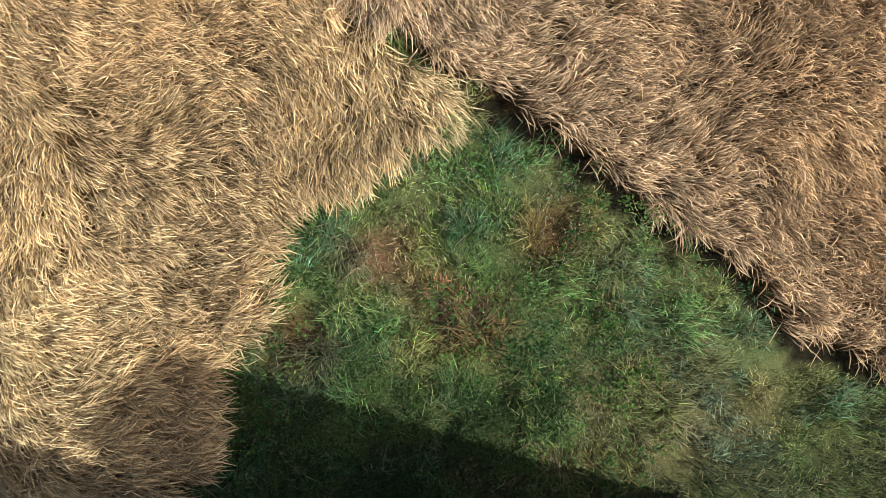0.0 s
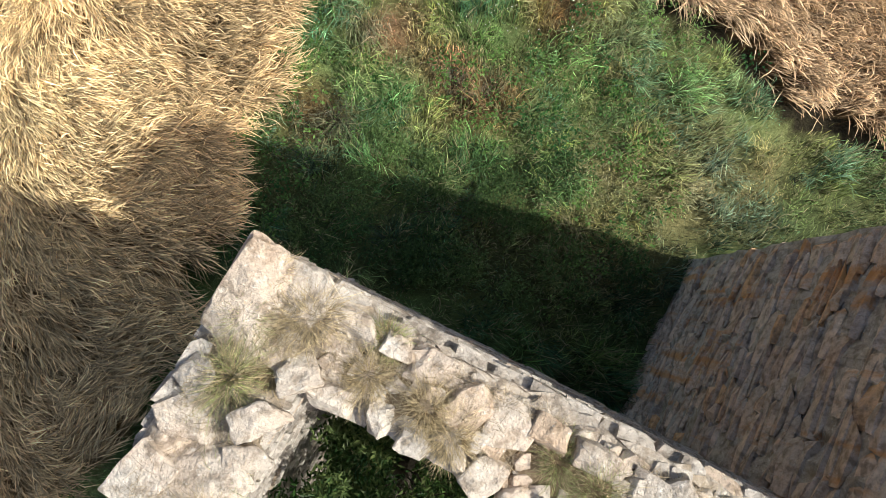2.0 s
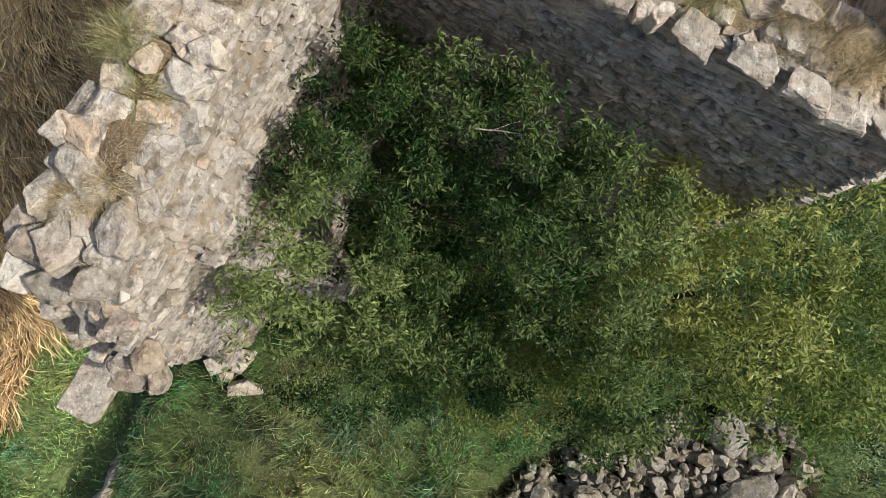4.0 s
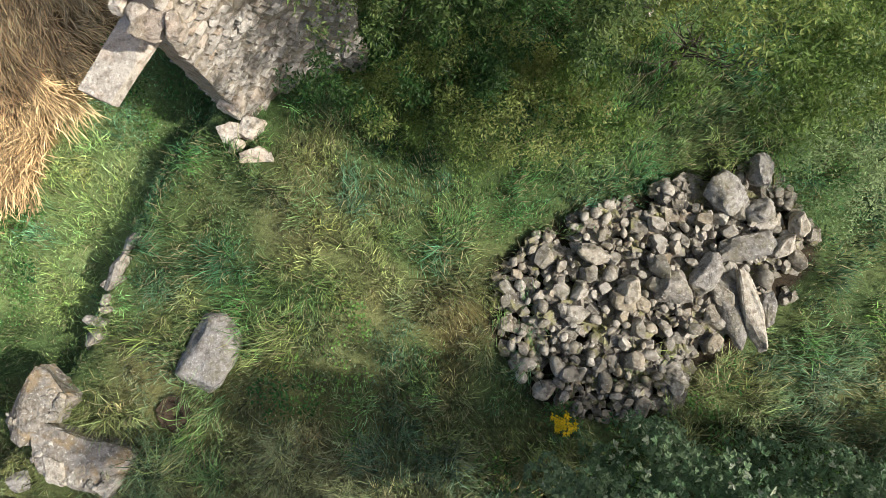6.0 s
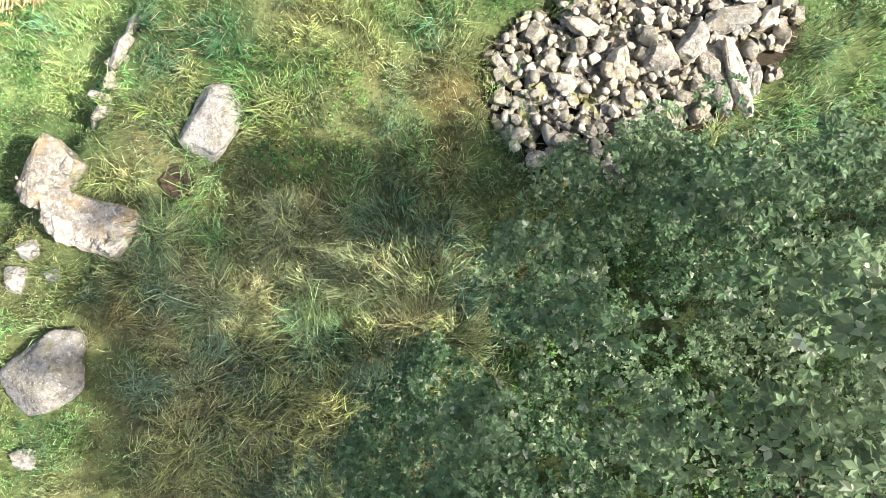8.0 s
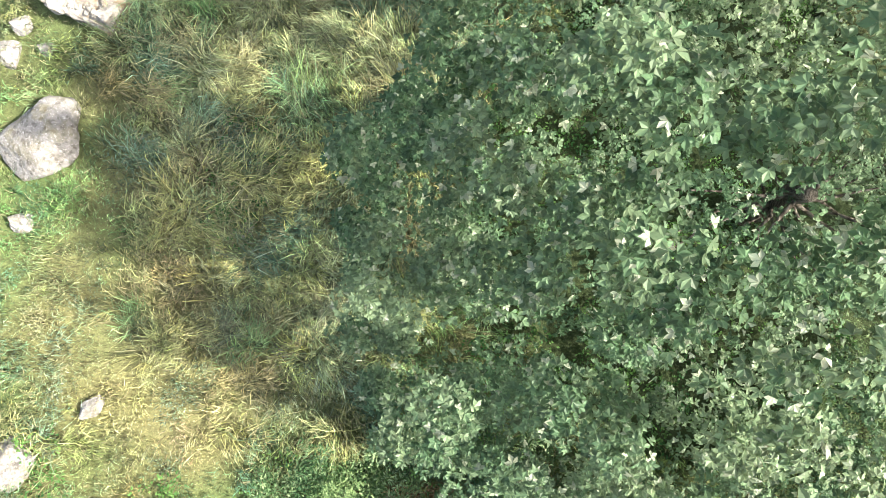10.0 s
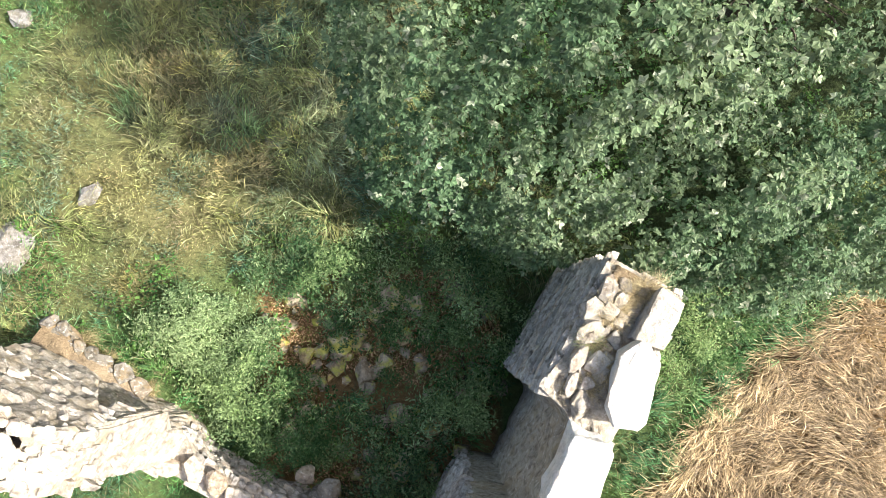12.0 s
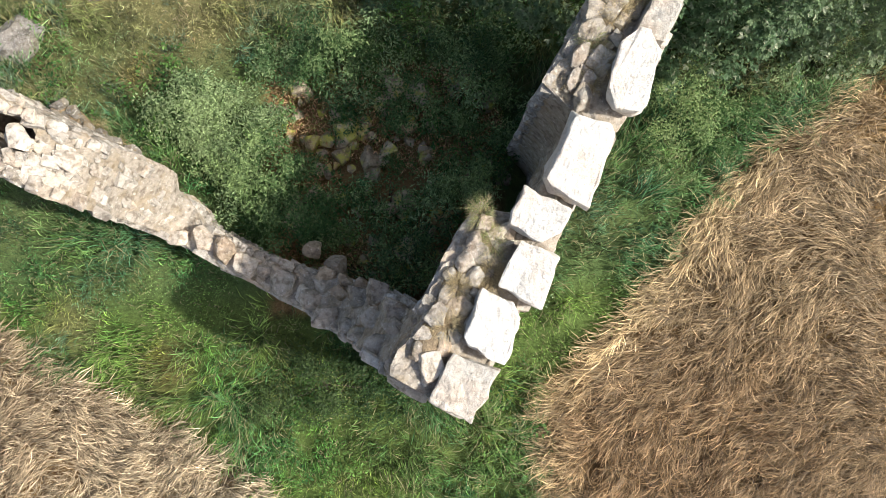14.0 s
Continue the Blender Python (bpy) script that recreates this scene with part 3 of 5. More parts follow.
WEST_SLABS = [(0.24, 0.12, 0.57, 0.36, 58), (0.8, 0.07, 0.23, 0.19, 40), (1.05, 0.11, 0.36, 0.27, -15), (1.27, 0.1, 0.29, 0.22, -20), (1.5, 0.08, 0.34, 0.27, 50), (1.45, 0.33, 0.72, 0.4, 32), (1.74, 0.07, 0.42, 0.21, 38), (1.93, 0.07, 0.24, 0.21, -10), (1.4, 0.52, 0.36, 0.2, 30), (1.75, 0.37, 0.61, 0.24, 12), (2.14, 0.08, 0.29, 0.24, -20), (2.04, 0.38, 0.4, 0.21, -15)]
WEST_STONES = [(2.43, 0.28, 0.25, 0.15, 60), (2.43, 0.53, 0.34, 0.3, -20), (2.66, 0.1, 0.25, 0.23, 0), (0.85, 0.58, 0.34, 0.21, 30), (1.12, 0.62, 0.3, 0.19, 10), (2.01, 0.59, 0.19, 0.13, 40), (2.22, 0.41, 0.23, 0.15, -30), (2.88, 0.15, 0.3, 0.27, -20), (2.75, 0.47, 0.23, 0.19, 0), (2.22, 0.59, 0.23, 0.19, -10), (3.07, 0.08, 0.34, 0.23, -40)]


def lay(wall, o, u, n, stones, top, thick, seed, name="capstone", grow=0.95):
    g = np.random.default_rng(seed)
    for s, d, ln, w, turn in stones:
        x, y = spot(o, u, n, s, d + (0.05 if d < 0.25 else 0.0))
        t = thick * g.uniform(0.8, 1.3)
        child(put(name, CAPS[int(g.integers(len(CAPS)))], x, y, top(s) + t * g.uniform(0.0, 0.3), ln * grow, w * grow, t, turn, g.normal(0, 5), g.normal(0, 5)), wall)


lay(wall_north, A0, RU, RN, NORTH_OUTER, r_top, 0.18, 1, grow=1.04)
lay(wall_north, A0, RU, RN, NORTH_INNER, r_top, 0.16, 2, grow=1.04)
lay(wall_north, A0, RU, RN, NORTH_SMALL, r_top, 0.12, 3, grow=1.04)
lay(wall_west, A0, LU, LN, WEST_SLABS, l_top, 0.12, 4, grow=1.15)
lay(wall_west, A0, LU, LN, WEST_STONES, l_top, 0.17, 5)
for sd in (3, 23, 33):
    cap_row(wall_north, A0, RU, RN, 0.4, 5.2, 0.32, r_top, (0.07, 0.17), sd, 0.12, None, "chip", 0.17)
for sd in (7, 27):
    cap_row(wall_west, A0, LU, LN, 2.2, 4.3, 0.38, l_top, (0.07, 0.18), sd, 0.1, None, "chip", 0.2)
for d, sd in ((0.03, 8), (0.2, 9), (0.36, 10), (0.52, 12), (0.66, 14)):
    cap_row(wall_west, A0, LU, LN, 3.0 + d * 0.6, 4.85, d, l_top, (0.13, 0.36), sd, 0.2, CAPS_V if d > 0.1 else None)

# lower ruin: eastern wall with a window gap, and the low southern wall
def v_top(s):
    return float(np.interp(s, [0, 1.7, 5.3], [3.35, 3.45, 3.65]))


def v_in(s, z):
    if 1.72 < s < 3.2:
        return 0.42 + max(0.0, 1.85 - s) * 2 + max(0.0, s - 3.05) * 3
    return 0.9


wall_southeast = build_core("wall_southeast", V0, VU, VN, 0.0, 5.25, v_top, const(0.0), v_in, M_MORTAR)
tagged(wall_southeast, "rubble wall with a window gap and pale ashlar blocks along its top", "wall", "", "structure")
joined_stones("rubble_facing", [face_stones(V0, VU, VN, 0, 5.2, v_top, const(0.0), -1, seed=17),
                                face_stones(V0, VU, VN, 0, 1.66, v_top, const(0.9), 1, seed=18, course=(0.03, 0.08), length=(0.12, 0.5), skew=0.05, proud=0.02),
                                face_stones(V0, VU, VN, 3.22, 4.5, v_top, const(0.9), 1, seed=19, course=(0.03, 0.08), length=(0.12, 0.5), skew=0.05, proud=0.02)], M_STONE, wall_southeast, "grey coursed rubble facing")
joined_stones("end_facing", [face_stones(V0, VN, VU, 0, 0.9, const(3.3), const(0.0), -1, seed=25, course=(0.08, 0.18), length=(0.15, 0.4))], M_STONE, wall_southeast, "squared stones at the wall's end", 40)


def w_top(s):
    return float(np.interp(s, [0, 0.9, 1.5, 1.9, 2.6, 4.65, 4.92, 5.15, 5.5, 7.0], [3.5, 3.3, 2.0, 1.4, 0.9, 0.65, 1.5, 3.0, 3.5, 3.7]))


def rim(s):
    """Height under which the inner face of the western mass is undercut."""
    return 1.1 + 0.9 * math.exp(-((s - 5.5) / 0.3) ** 2)


def w_in(s, z):
    if s > 4.75:
        if z < rim(s):
            return 0.62
        return float(np.interp(z, [1.0, 1.8, 3.0, 3.6], [0.86, 0.84, 0.78, 0.74]))
    return float(np.interp(s, [0, 1.2, 2.0, 3.2, 4.3, 4.75], [0.8, 0.75, 0.6, 0.38, 0.36, 0.6]))


def hollow(s, f):
    """A collapsed flue: a pit in the wall's thick western end."""
    low = 0.12 * math.sin(min(1.0, max(0.0, f)) * math.pi) * (s > 4.9)
    return 1.7 if 5.55 < s < 6.5 and 0.42 < f < 0.84 else low


wall_south = build_core("wall_south", W0, WU, WN, 0.0, 7.0, w_top, const(0.0), w_in, M_MORTAR, 0.09, hollow)
tagged(wall_south, "broken rubble wall, low in the middle and tall at both ends", "wall", "", "structure")
joined_stones("rubble_facing", [face_stones(W0, WU, WN, 0, 7, w_top, const(0.0), -1, seed=20),
                                face_stones(W0, WU, WN, 0.8, 4.7, w_top, w_in, 1, seed=21, course=(0.05, 0.12), length=(0.07, 0.24), proud=0.03, skew=0.2, gaps=0.3),
                                face_stones(W0, WU, WN, 4.9, 7, w_top, w_in, 1, 1.7, course=(0.03, 0.09), length=(0.05, 0.26), seed=22, proud=-0.02, skew=0.2, gaps=0.85)], M_STONE, wall_south, "pale lit rubble facing")


def bedded(o, u, n, s0, s1, d0, d1, top, count, size, sink, seed, skip=None):
    """Flat stones sunk into the mortar of a wall's top."""
    g = np.random.default_rng(seed)
    sv, dv = g.uniform(s0, s1, count), g.uniform(d0, d1, count)
    if skip:
        keep = ~skip(sv, dv)
        sv, dv = sv[keep], dv[keep]
    k = len(sv)
    w = np.clip(g.lognormal(math.log(size), 0.4, k), size * 0.4, size * 2.2)
    z = np.array([top(v) for v in sv]) - sink * w + g.normal(0, 0.012, k)
    slope = np.array([math.atan2(top(v + 0.06) - top(v - 0.06), 0.12) for v in sv])
    p = np.stack([o[0] + u[0] * sv + n[0] * dv, o[1] + u[1] * sv + n[1] * dv, z], -1)
    yaw = math.atan2(u[1], u[0]) + g.normal(0, 0.6, k)
    return p, np.stack([w * 1.25, w * 0.9, w * 0.5], -1), spin(yaw, -slope * np.cos(yaw - math.atan2(u[1], u[0])) + g.normal(0, 0.08, k), g.normal(0, 0.1, k))


joined_stones("bedded_stones", [bedded(W0, WU, WN, 4.85, 6.95, 0.04, 0.78, w_top, 300, 0.095, 0.3, 23, lambda a, b: (a > 5.5) & (a < 6.55) & (b > 0.28) & (b < 0.66))], M_STONE, wall_south, "pale stones sunk in the mortar of the wall top", 120)
joined_stones("bedded_stones", [bedded(A0, LU, LN, 2.3, 4.3, 0.06, 0.66, l_top, 200, 0.12, 0.14, 26)], M_STONE, wall_west, "flat stones sunk in the earthy wall top", 120)
joined_stones("bedded_stones", [bedded(A0, RU, RN, 0.2, 5.2, 0.06, 0.6, r_top, 220, 0.09, 0.12, 27)], M_STONE, wall_north, "small stones sunk in the earthy wall top", 120)
LEAF_STONES = [cut_rock("leaf_stone", 540 + i, M_BLOCK, 8, 0.36, 0.05, 0.04, False) for i in range(5)]
leaf_o, leaf_u, leaf_n = np.array((-4.25, -22.6)), np.array((-0.797, 0.604)), np.array((0.604, 0.797))
for d, lo, hi, sd in ((0.0, 0.14, 0.34, 51), (-0.1, 0.1, 0.2, 52)):
    cap_row(wall_south, leaf_o, leaf_u, leaf_n, 0.0, 1.9, d, const(0.26), (lo, hi), sd, 0.12, LEAF_STONES, "leaf_stone", 0.03)


def ashlar(wall, s, length, d, width, z, turn, seed, corners=1, mat=None):
    """A squared coping block with chipped corners."""
    g = np.random.default_rng(seed)
    x, y = spot(V0, VU, VN, s + length / 2, d)
    bm = bmesh.new()
    bmesh.ops.create_cube(bm, size=1)
    for v in bm.verts:
        v.co.x += g.uniform(-0.07, 0.07)
        v.co.y += g.uniform(-0.10, 0.10)
        v.co = Vector((v.co.x * length, v.co.y * width, v.co.z * 0.3))
    for k in g.permutation(4)[:corners]:
        sx, sy = ((1, 1), (1, -1), (-1, 1), (-1, -1))[int(k)]
        n = Vector((sx * g.uniform(0.6, 1.2), sy, g.uniform(-0.1, 0.1))).normalized()
        at = Vector((sx * length / 2, sy * width / 2, 0)) - n * g.uniform(0.06, 0.13)
        cut = bmesh.ops.bisect_plane(bm, geom=list(bm.verts) + list(bm.edges) + list(bm.faces), plane_co=at, plane_no=n, clear_outer=True)
        rim_edges = [e for e in cut["geom_cut"] if isinstance(e, bmesh.types.BMEdge)]
        if rim_edges:
            bmesh.ops.edgeloop_fill(bm, edges=rim_edges)
    bmesh.ops.bevel(bm, geom=list(bm.edges), offset=0.025, segments=2, affect="EDGES", profile=0.6)
    bmesh.ops.subdivide_edges(bm, edges=[e for e in bm.edges if e.calc_length() > 0.2], cuts=5, use_grid_fill=True)
    off = Vector(g.uniform(-9, 9, 3))
    for v in bm.verts:
        v.co += v.co.normalized() * 0.05 * noise.noise(v.co * 6 + off)
    me = bpy.data.meshes.new("ashlar_block")
    bm.to_mesh(me)
    bm.free()
    me.materials.append(mat or M_ASHLAR)
    ob = new("ashlar_block", me)
    ob.matrix_world = pose(x, y, z, 0, 0, math.degrees(math.atan2(VU[1], VU[0])) + turn)
    child(ob, wall)


for s, ln, d, w, z, turn, sd, corners, mat in (
        (0.10, 0.60, 0.18, 0.34, 3.5, 3, 1, 0, M_GREYASHLAR), (0.70, 0.90, 0.14, 0.42, 3.66, 12, 2, 4, None), (1.84, 0.88, 0.21, 0.50, 3.68, 4, 3, 2, None), (2.80, 0.45, 0.28, 0.55, 3.68, 1, 4, 1, None),
        (3.34, 0.54, 0.10, 0.46, 3.70, 2, 5, 0, None), (3.97, 0.62, 0.19, 0.48, 3.72, 6, 6, 2, None), (4.69, 0.58, 0.15, 0.47, 3.66, 2, 7, 0, M_GREYASHLAR)):
    ashlar(wall_southeast, s, ln, d, w, z, turn, sd, corners, mat)
for d, lo, hi, sd in ((0.78, 0.16, 0.32, 31), (0.6, 0.12, 0.34, 32), (0.46, 0.08, 0.2, 33), (0.68, 0.06, 0.12, 34)):
    cap_row(wall_southeast, V0, VU, VN, 0.02 + 0.22 * d, 1.6, d, lambda s: v_top(s) + 0.03, (lo, hi), sd, 0.15, CAPS_V + CAPS[:5], "rubble", 0.06)
    cap_row(wall_southeast, V0, VU, VN, 3.28, 4.9, d, lambda s: v_top(s) + 0.03, (lo, hi), sd + 5, 0.15, CAPS_V + CAPS[:5], "rubble", 0.06)
for d, sd in ((0.12, 41), (0.42, 42), (0.62, 43)):
    cap_row(wall_south, W0, WU, WN, 0.6, 2.4, d, w_top, (0.2, 0.38), sd, 0.22, CAPS_V, "rubble")
cap_row(wall_south, W0, WU, WN, 2.4, 4.75, 0.17, w_top, (0.2, 0.42), 44, 0.2, CAPS + CAPS_V)
cap_row(wall_south, W0, WU, WN, 5.0, 6.9, 0.08, w_top, (0.1, 0.3), 45, 0.13, CAPS_V)
cap_row(wall_south, W0, WU, WN, 5.1, 5.5, 0.4, w_top, (0.2, 0.34), 46, 0.1)
cap_row(wall_south, W0, WU, WN, 5.55, 6.6, 0.69, w_top, (0.12, 0.2), 48, 0.2, None, "arch_stone", 0.02)


def earth_fill(wall, o, u, n, s0, s1, d0, d1, top, seed):
    """Soil and rotted grass lying between the stones of a wall's top."""
    ns, nd = int((s1 - s0) / 0.04), 14
    S, D = np.meshgrid(np.linspace(s0, s1, ns), np.linspace(0, 1, nd), indexing="ij")
    sv, f = S.ravel(), D.ravel()
    wob = 0.05 * lump(sv, f * 0.4, 5.0, seed)
    dv = d0 + (d1 - d0) * f + wob * (1 - 2 * f)
    x, y = o[0] + u[0] * sv + n[0] * dv, o[1] + u[1] * sv + n[1] * dv
    z = np.array([top(v) for v in sv]) + 0.05 * np.sin(f * math.pi) + 0.035 * lump(x, y, 4.0, seed + 1) + 0.02 * lump(x, y, 11.0, seed + 2) - 0.12 * ((f < 0.01) | (f > 0.99))
    i = np.arange(ns * nd).reshape(ns, nd)
    a, b, c, d = i[:-1, :-1].ravel(), i[1:, :-1].ravel(), i[1:, 1:].ravel(), i[:-1, 1:].ravel()
    w = np.clip(0.5 + 0.5 * lump(x, y, 3.0, seed + 3), 0, 1)[:, None]
    tint = np.array((0.30, 0.235, 0.155)) * w + np.array((0.42, 0.35, 0.26)) * (1 - w)
    tagged(child(new("earth_fill", mesh_np("earth_fill", np.c_[x, y, z], np.r_[np.c_[a, b, c], np.c_[a, c, d]], M_GROUND, tint, True)), wall), "dry brown soil between the stones of the wall top")


earth_fill(wall_north, A0, RU, RN, 0.35, 5.2, 0.12, 0.56, r_top, 151)
earth_fill(wall_west, A0, LU, LN, 2.3, 4.1, 0.14, 0.5, l_top, 155)
earth_fill(wall_south, leaf_o, leaf_u, leaf_n, 0.0, 1.9, -0.6, -0.02, const(0.3), 171)
earth_fill(wall_southeast, V0, VU, VN, 0.05, 1.62, 0.4, 0.84, v_top, 159)
earth_fill(wall_southeast, V0, VU, VN, 3.3, 4.9, 0.4, 0.84, v_top, 163)

# lintel slab jutting from the broken end of the west wall
x, y = spot(A0, LU, LN, 5.3, -0.12)
child(put("lintel_slab", cut_rock("lintel_slab", 60, M_CAP, 2, 0.48, 0.02), x, y, 3.15, 1.1, 0.46, 0.16, math.degrees(math.atan2(LU[1], LU[0]))), wall_west)


# ---- grass and barley ----
def build_barley(name, label, chooser, box, density, heading, swirl, seed, tone, lodged=0.0, rim=None, wide=1.0):
    """Barley in wind-combed locks: each lock leans its own way, each straw curls a little. lodged: how flat it lies, 0 to 1."""
    global rng
    rng = np.random.default_rng(seed)
    x0, x1, y0, y1 = box
    locks = 62
    n = int((x1 - x0) * (y1 - y0) * locks)
    cx, cy = rng.uniform(x0, x1, n), rng.uniform(y0, y1, n)
    keep = chooser(cx, cy)
    cx, cy = cx[keep], cy[keep]
    per = int(density / locks)
    c = len(cx)
    head = heading + swirl * lump(cx, cy, 0.8, seed + 1) + 0.5 * lump(cx, cy, 2.6, seed + 2) + rng.normal(0, 0.28 + 0.12 * lodged, c)
    tall = (0.46 + 0.12 * lump(cx, cy, 1.5, seed + 3) + rng.normal(0, 0.10 + 0.10 * lodged, c)) * (1 - 0.5 * lodged)
    shade = np.clip(1.0 + 0.16 * lump(cx, cy, 1.2, seed + 4) + rng.normal(0, 0.24, c), 0.45, 1.65)
    warm = np.clip(0.5 + 0.5 * lump(cx, cy, 0.6, seed + 5) + rng.normal(0, 0.15, c), 0, 1)
    curl = 0.4 * lump(cx, cy, 1.7, seed + 6) + rng.normal(0, 0.28, c)
    k = np.repeat(np.arange(c), per)
    m = len(k)
    px, py = cx[k] + rng.normal(0, 0.07, m), cy[k] + rng.normal(0, 0.07, m)
    stray = rng.random(m) < 0.10 + 0.12 * lodged
    a = head[k] + rng.normal(0, 0.16, m) + stray * rng.normal(0, 1.0, m)
    ln = rng.uniform(0.34, 0.68, m) * (1 - 0.25 * lodged)
    h = np.clip(tall[k] * rng.uniform(0.7, 1.12, m), 0.08, 0.9)
    bend = curl[k] + rng.normal(0, 0.25 + 0.2 * lodged, m)
    fwd = np.array((0.0, 0.30, 0.68, 1.0))
    up = np.array((0.0, 0.88, 1.0, 0.82))
    step = np.diff(fwd)
    ang = a[:, None] + bend[:, None] * np.array((0.0, 0.5, 1.2))
    gx = np.c_[px, px[:, None] + np.cumsum(np.cos(ang) * step * ln[:, None], 1)]
    gy = np.c_[py, py[:, None] + np.cumsum(np.sin(ang) * step * ln[:, None], 1)]
    droop = rng.uniform(0.7, 1.12, (m, 1)) ** np.array((0.0, 0.5, 1.1, 1.6))
    spine = np.stack([gx, gy, ground_z(px, py)[:, None] + h[:, None] * up * droop], -1)
    width = np.array((0.004, 0.005, 0.014 - 0.006 * lodged, 0.0))[None] * rng.uniform(0.6, 1.35, (m, 1)) * wide
    stem, ear = np.array(tone[0]), np.array(tone[1]) * (1 - warm[k][:, None]) + np.array(tone[2]) * warm[k][:, None]
    if rim:
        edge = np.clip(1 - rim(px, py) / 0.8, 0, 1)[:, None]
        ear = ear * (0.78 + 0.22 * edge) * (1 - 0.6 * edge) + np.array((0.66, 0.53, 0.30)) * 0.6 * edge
    # straw colours, with shade in the gaps painted as darkened feet below brightened tips
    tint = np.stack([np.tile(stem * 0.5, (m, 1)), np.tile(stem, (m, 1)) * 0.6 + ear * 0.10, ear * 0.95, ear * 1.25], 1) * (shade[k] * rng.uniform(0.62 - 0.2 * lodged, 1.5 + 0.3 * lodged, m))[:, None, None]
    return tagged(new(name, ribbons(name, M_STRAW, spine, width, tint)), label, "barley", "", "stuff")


GOLD = ((0.30, 0.20, 0.085), (0.76, 0.62, 0.35), (0.70, 0.50, 0.27))
MATTED = ((0.13, 0.085, 0.04), (0.52, 0.395, 0.235), (0.40, 0.265, 0.14))
PALE_STRAW = ((0.14, 0.10, 0.06), (0.48, 0.40, 0.27), (0.40, 0.31, 0.20))
TAWNY = ((0.16, 0.10, 0.045), (0.46, 0.35, 0.18), (0.40, 0.28, 0.14))
RUSSET = ((0.17, 0.10, 0.045), (0.65, 0.49, 0.31), (0.58, 0.40, 0.22))
build_barley("barley", "ripe golden barley swirled flat by wind", lambda x, y: barley_here(x, y)[0] & (y < field_edge_right(x) - 0.15), (-7.5, 0.4, -9.7, 5.6), 1120, -0.6, 1.1, 51, GOLD)
build_barley("barley", "ripe russet barley leaning in dense tufts", lambda x, y: barley_here(x, y)[1], (-2.5, 7.5, -1.5, 5.6), 1180, -0.35, 0.8, 61, RUSSET)
build_barley("barley", "flattened brown barley matted by weather", lambda x, y: barley_here(x, y)[2], (0.8, 7.6, -28.9, -20.5), 1310, 3.5, 0.6, 71, MATTED, 0.8, lambda x, y: x - east_edge(y) - 0.25)
build_barley("barley", "pale barley at the corner of the field", lambda x, y: barley_here(x, y)[3], (-7.6, 0, -28.9, -23.8), 1250, 0.2, 0.8, 81, PALE_STRAW, 0.7)
for x0, x1 in ((-12.0, -7.4), (7.5, 12.0)):
    build_barley("barley", "ripe barley standing round the ruin's clearing", lambda x, y: np.any(barley_here(x, y), 0) | (np.abs(x) > 9.6 + 1.2 * lump(x, y, 0.5, 44)), (x0, x1, -32.0, 8.0), 62, -0.4, 1.0, 95, TAWNY, 0.2, None, 4.0)


def in_wall(x, y):
    """Places under the walls."""
    hit = np.zeros(len(x), bool)
    for o, u, n, ln, w in ((A0, LU, LN, 4.8, 0.9), (np.array(spot(A0, LU, LN, 2.9, 0)), LU, LN, 0.9, 1.5), (A0, RU, RN, 5.3, 0.6), (T0, TU, TN, 2.9, 0.75), (V0, VU, VN, 5.2, 0.85), (W0, WU, WN, 5.2, 0.55), (np.array(spot(W0, WU, WN, 5.2, 0)), WU, WN, 1.8, 0.95)):
        s, d = (x - o[0]) * u[0] + (y - o[1]) * u[1], (x - o[0]) * n[0] + (y - o[1]) * n[1]
        hit |= (s > 0.03) & (s < ln) & (d > 0.03) & (d < w)
    return hit


BARE = [(-3.58, -11.48, 0.5), (-3.4, -11.2, 0.3), (-6.05, -15.25, 0.75), (-6.55, -20.35, 0.42), (-5.4, -12.95, 0.55), (-5.0, -13.1, 0.4), (-6.05, -12.25, 0.5), (-5.9, -12.8, 0.5), (-6.45, -13.4, 0.22), (-6.65, -13.85, 0.25),
        (-4.98, -9.7, 0.28), (-5.14, -10.1, 0.28), (-5.28, -10.5, 0.28), (-5.48, -11.28, 0.25), (-3.2, -8.1, 0.3), (-2.95, -8.38, 0.25), (-5.32, -19.5, 0.2), (-4.14, -12.36, 0.46)]


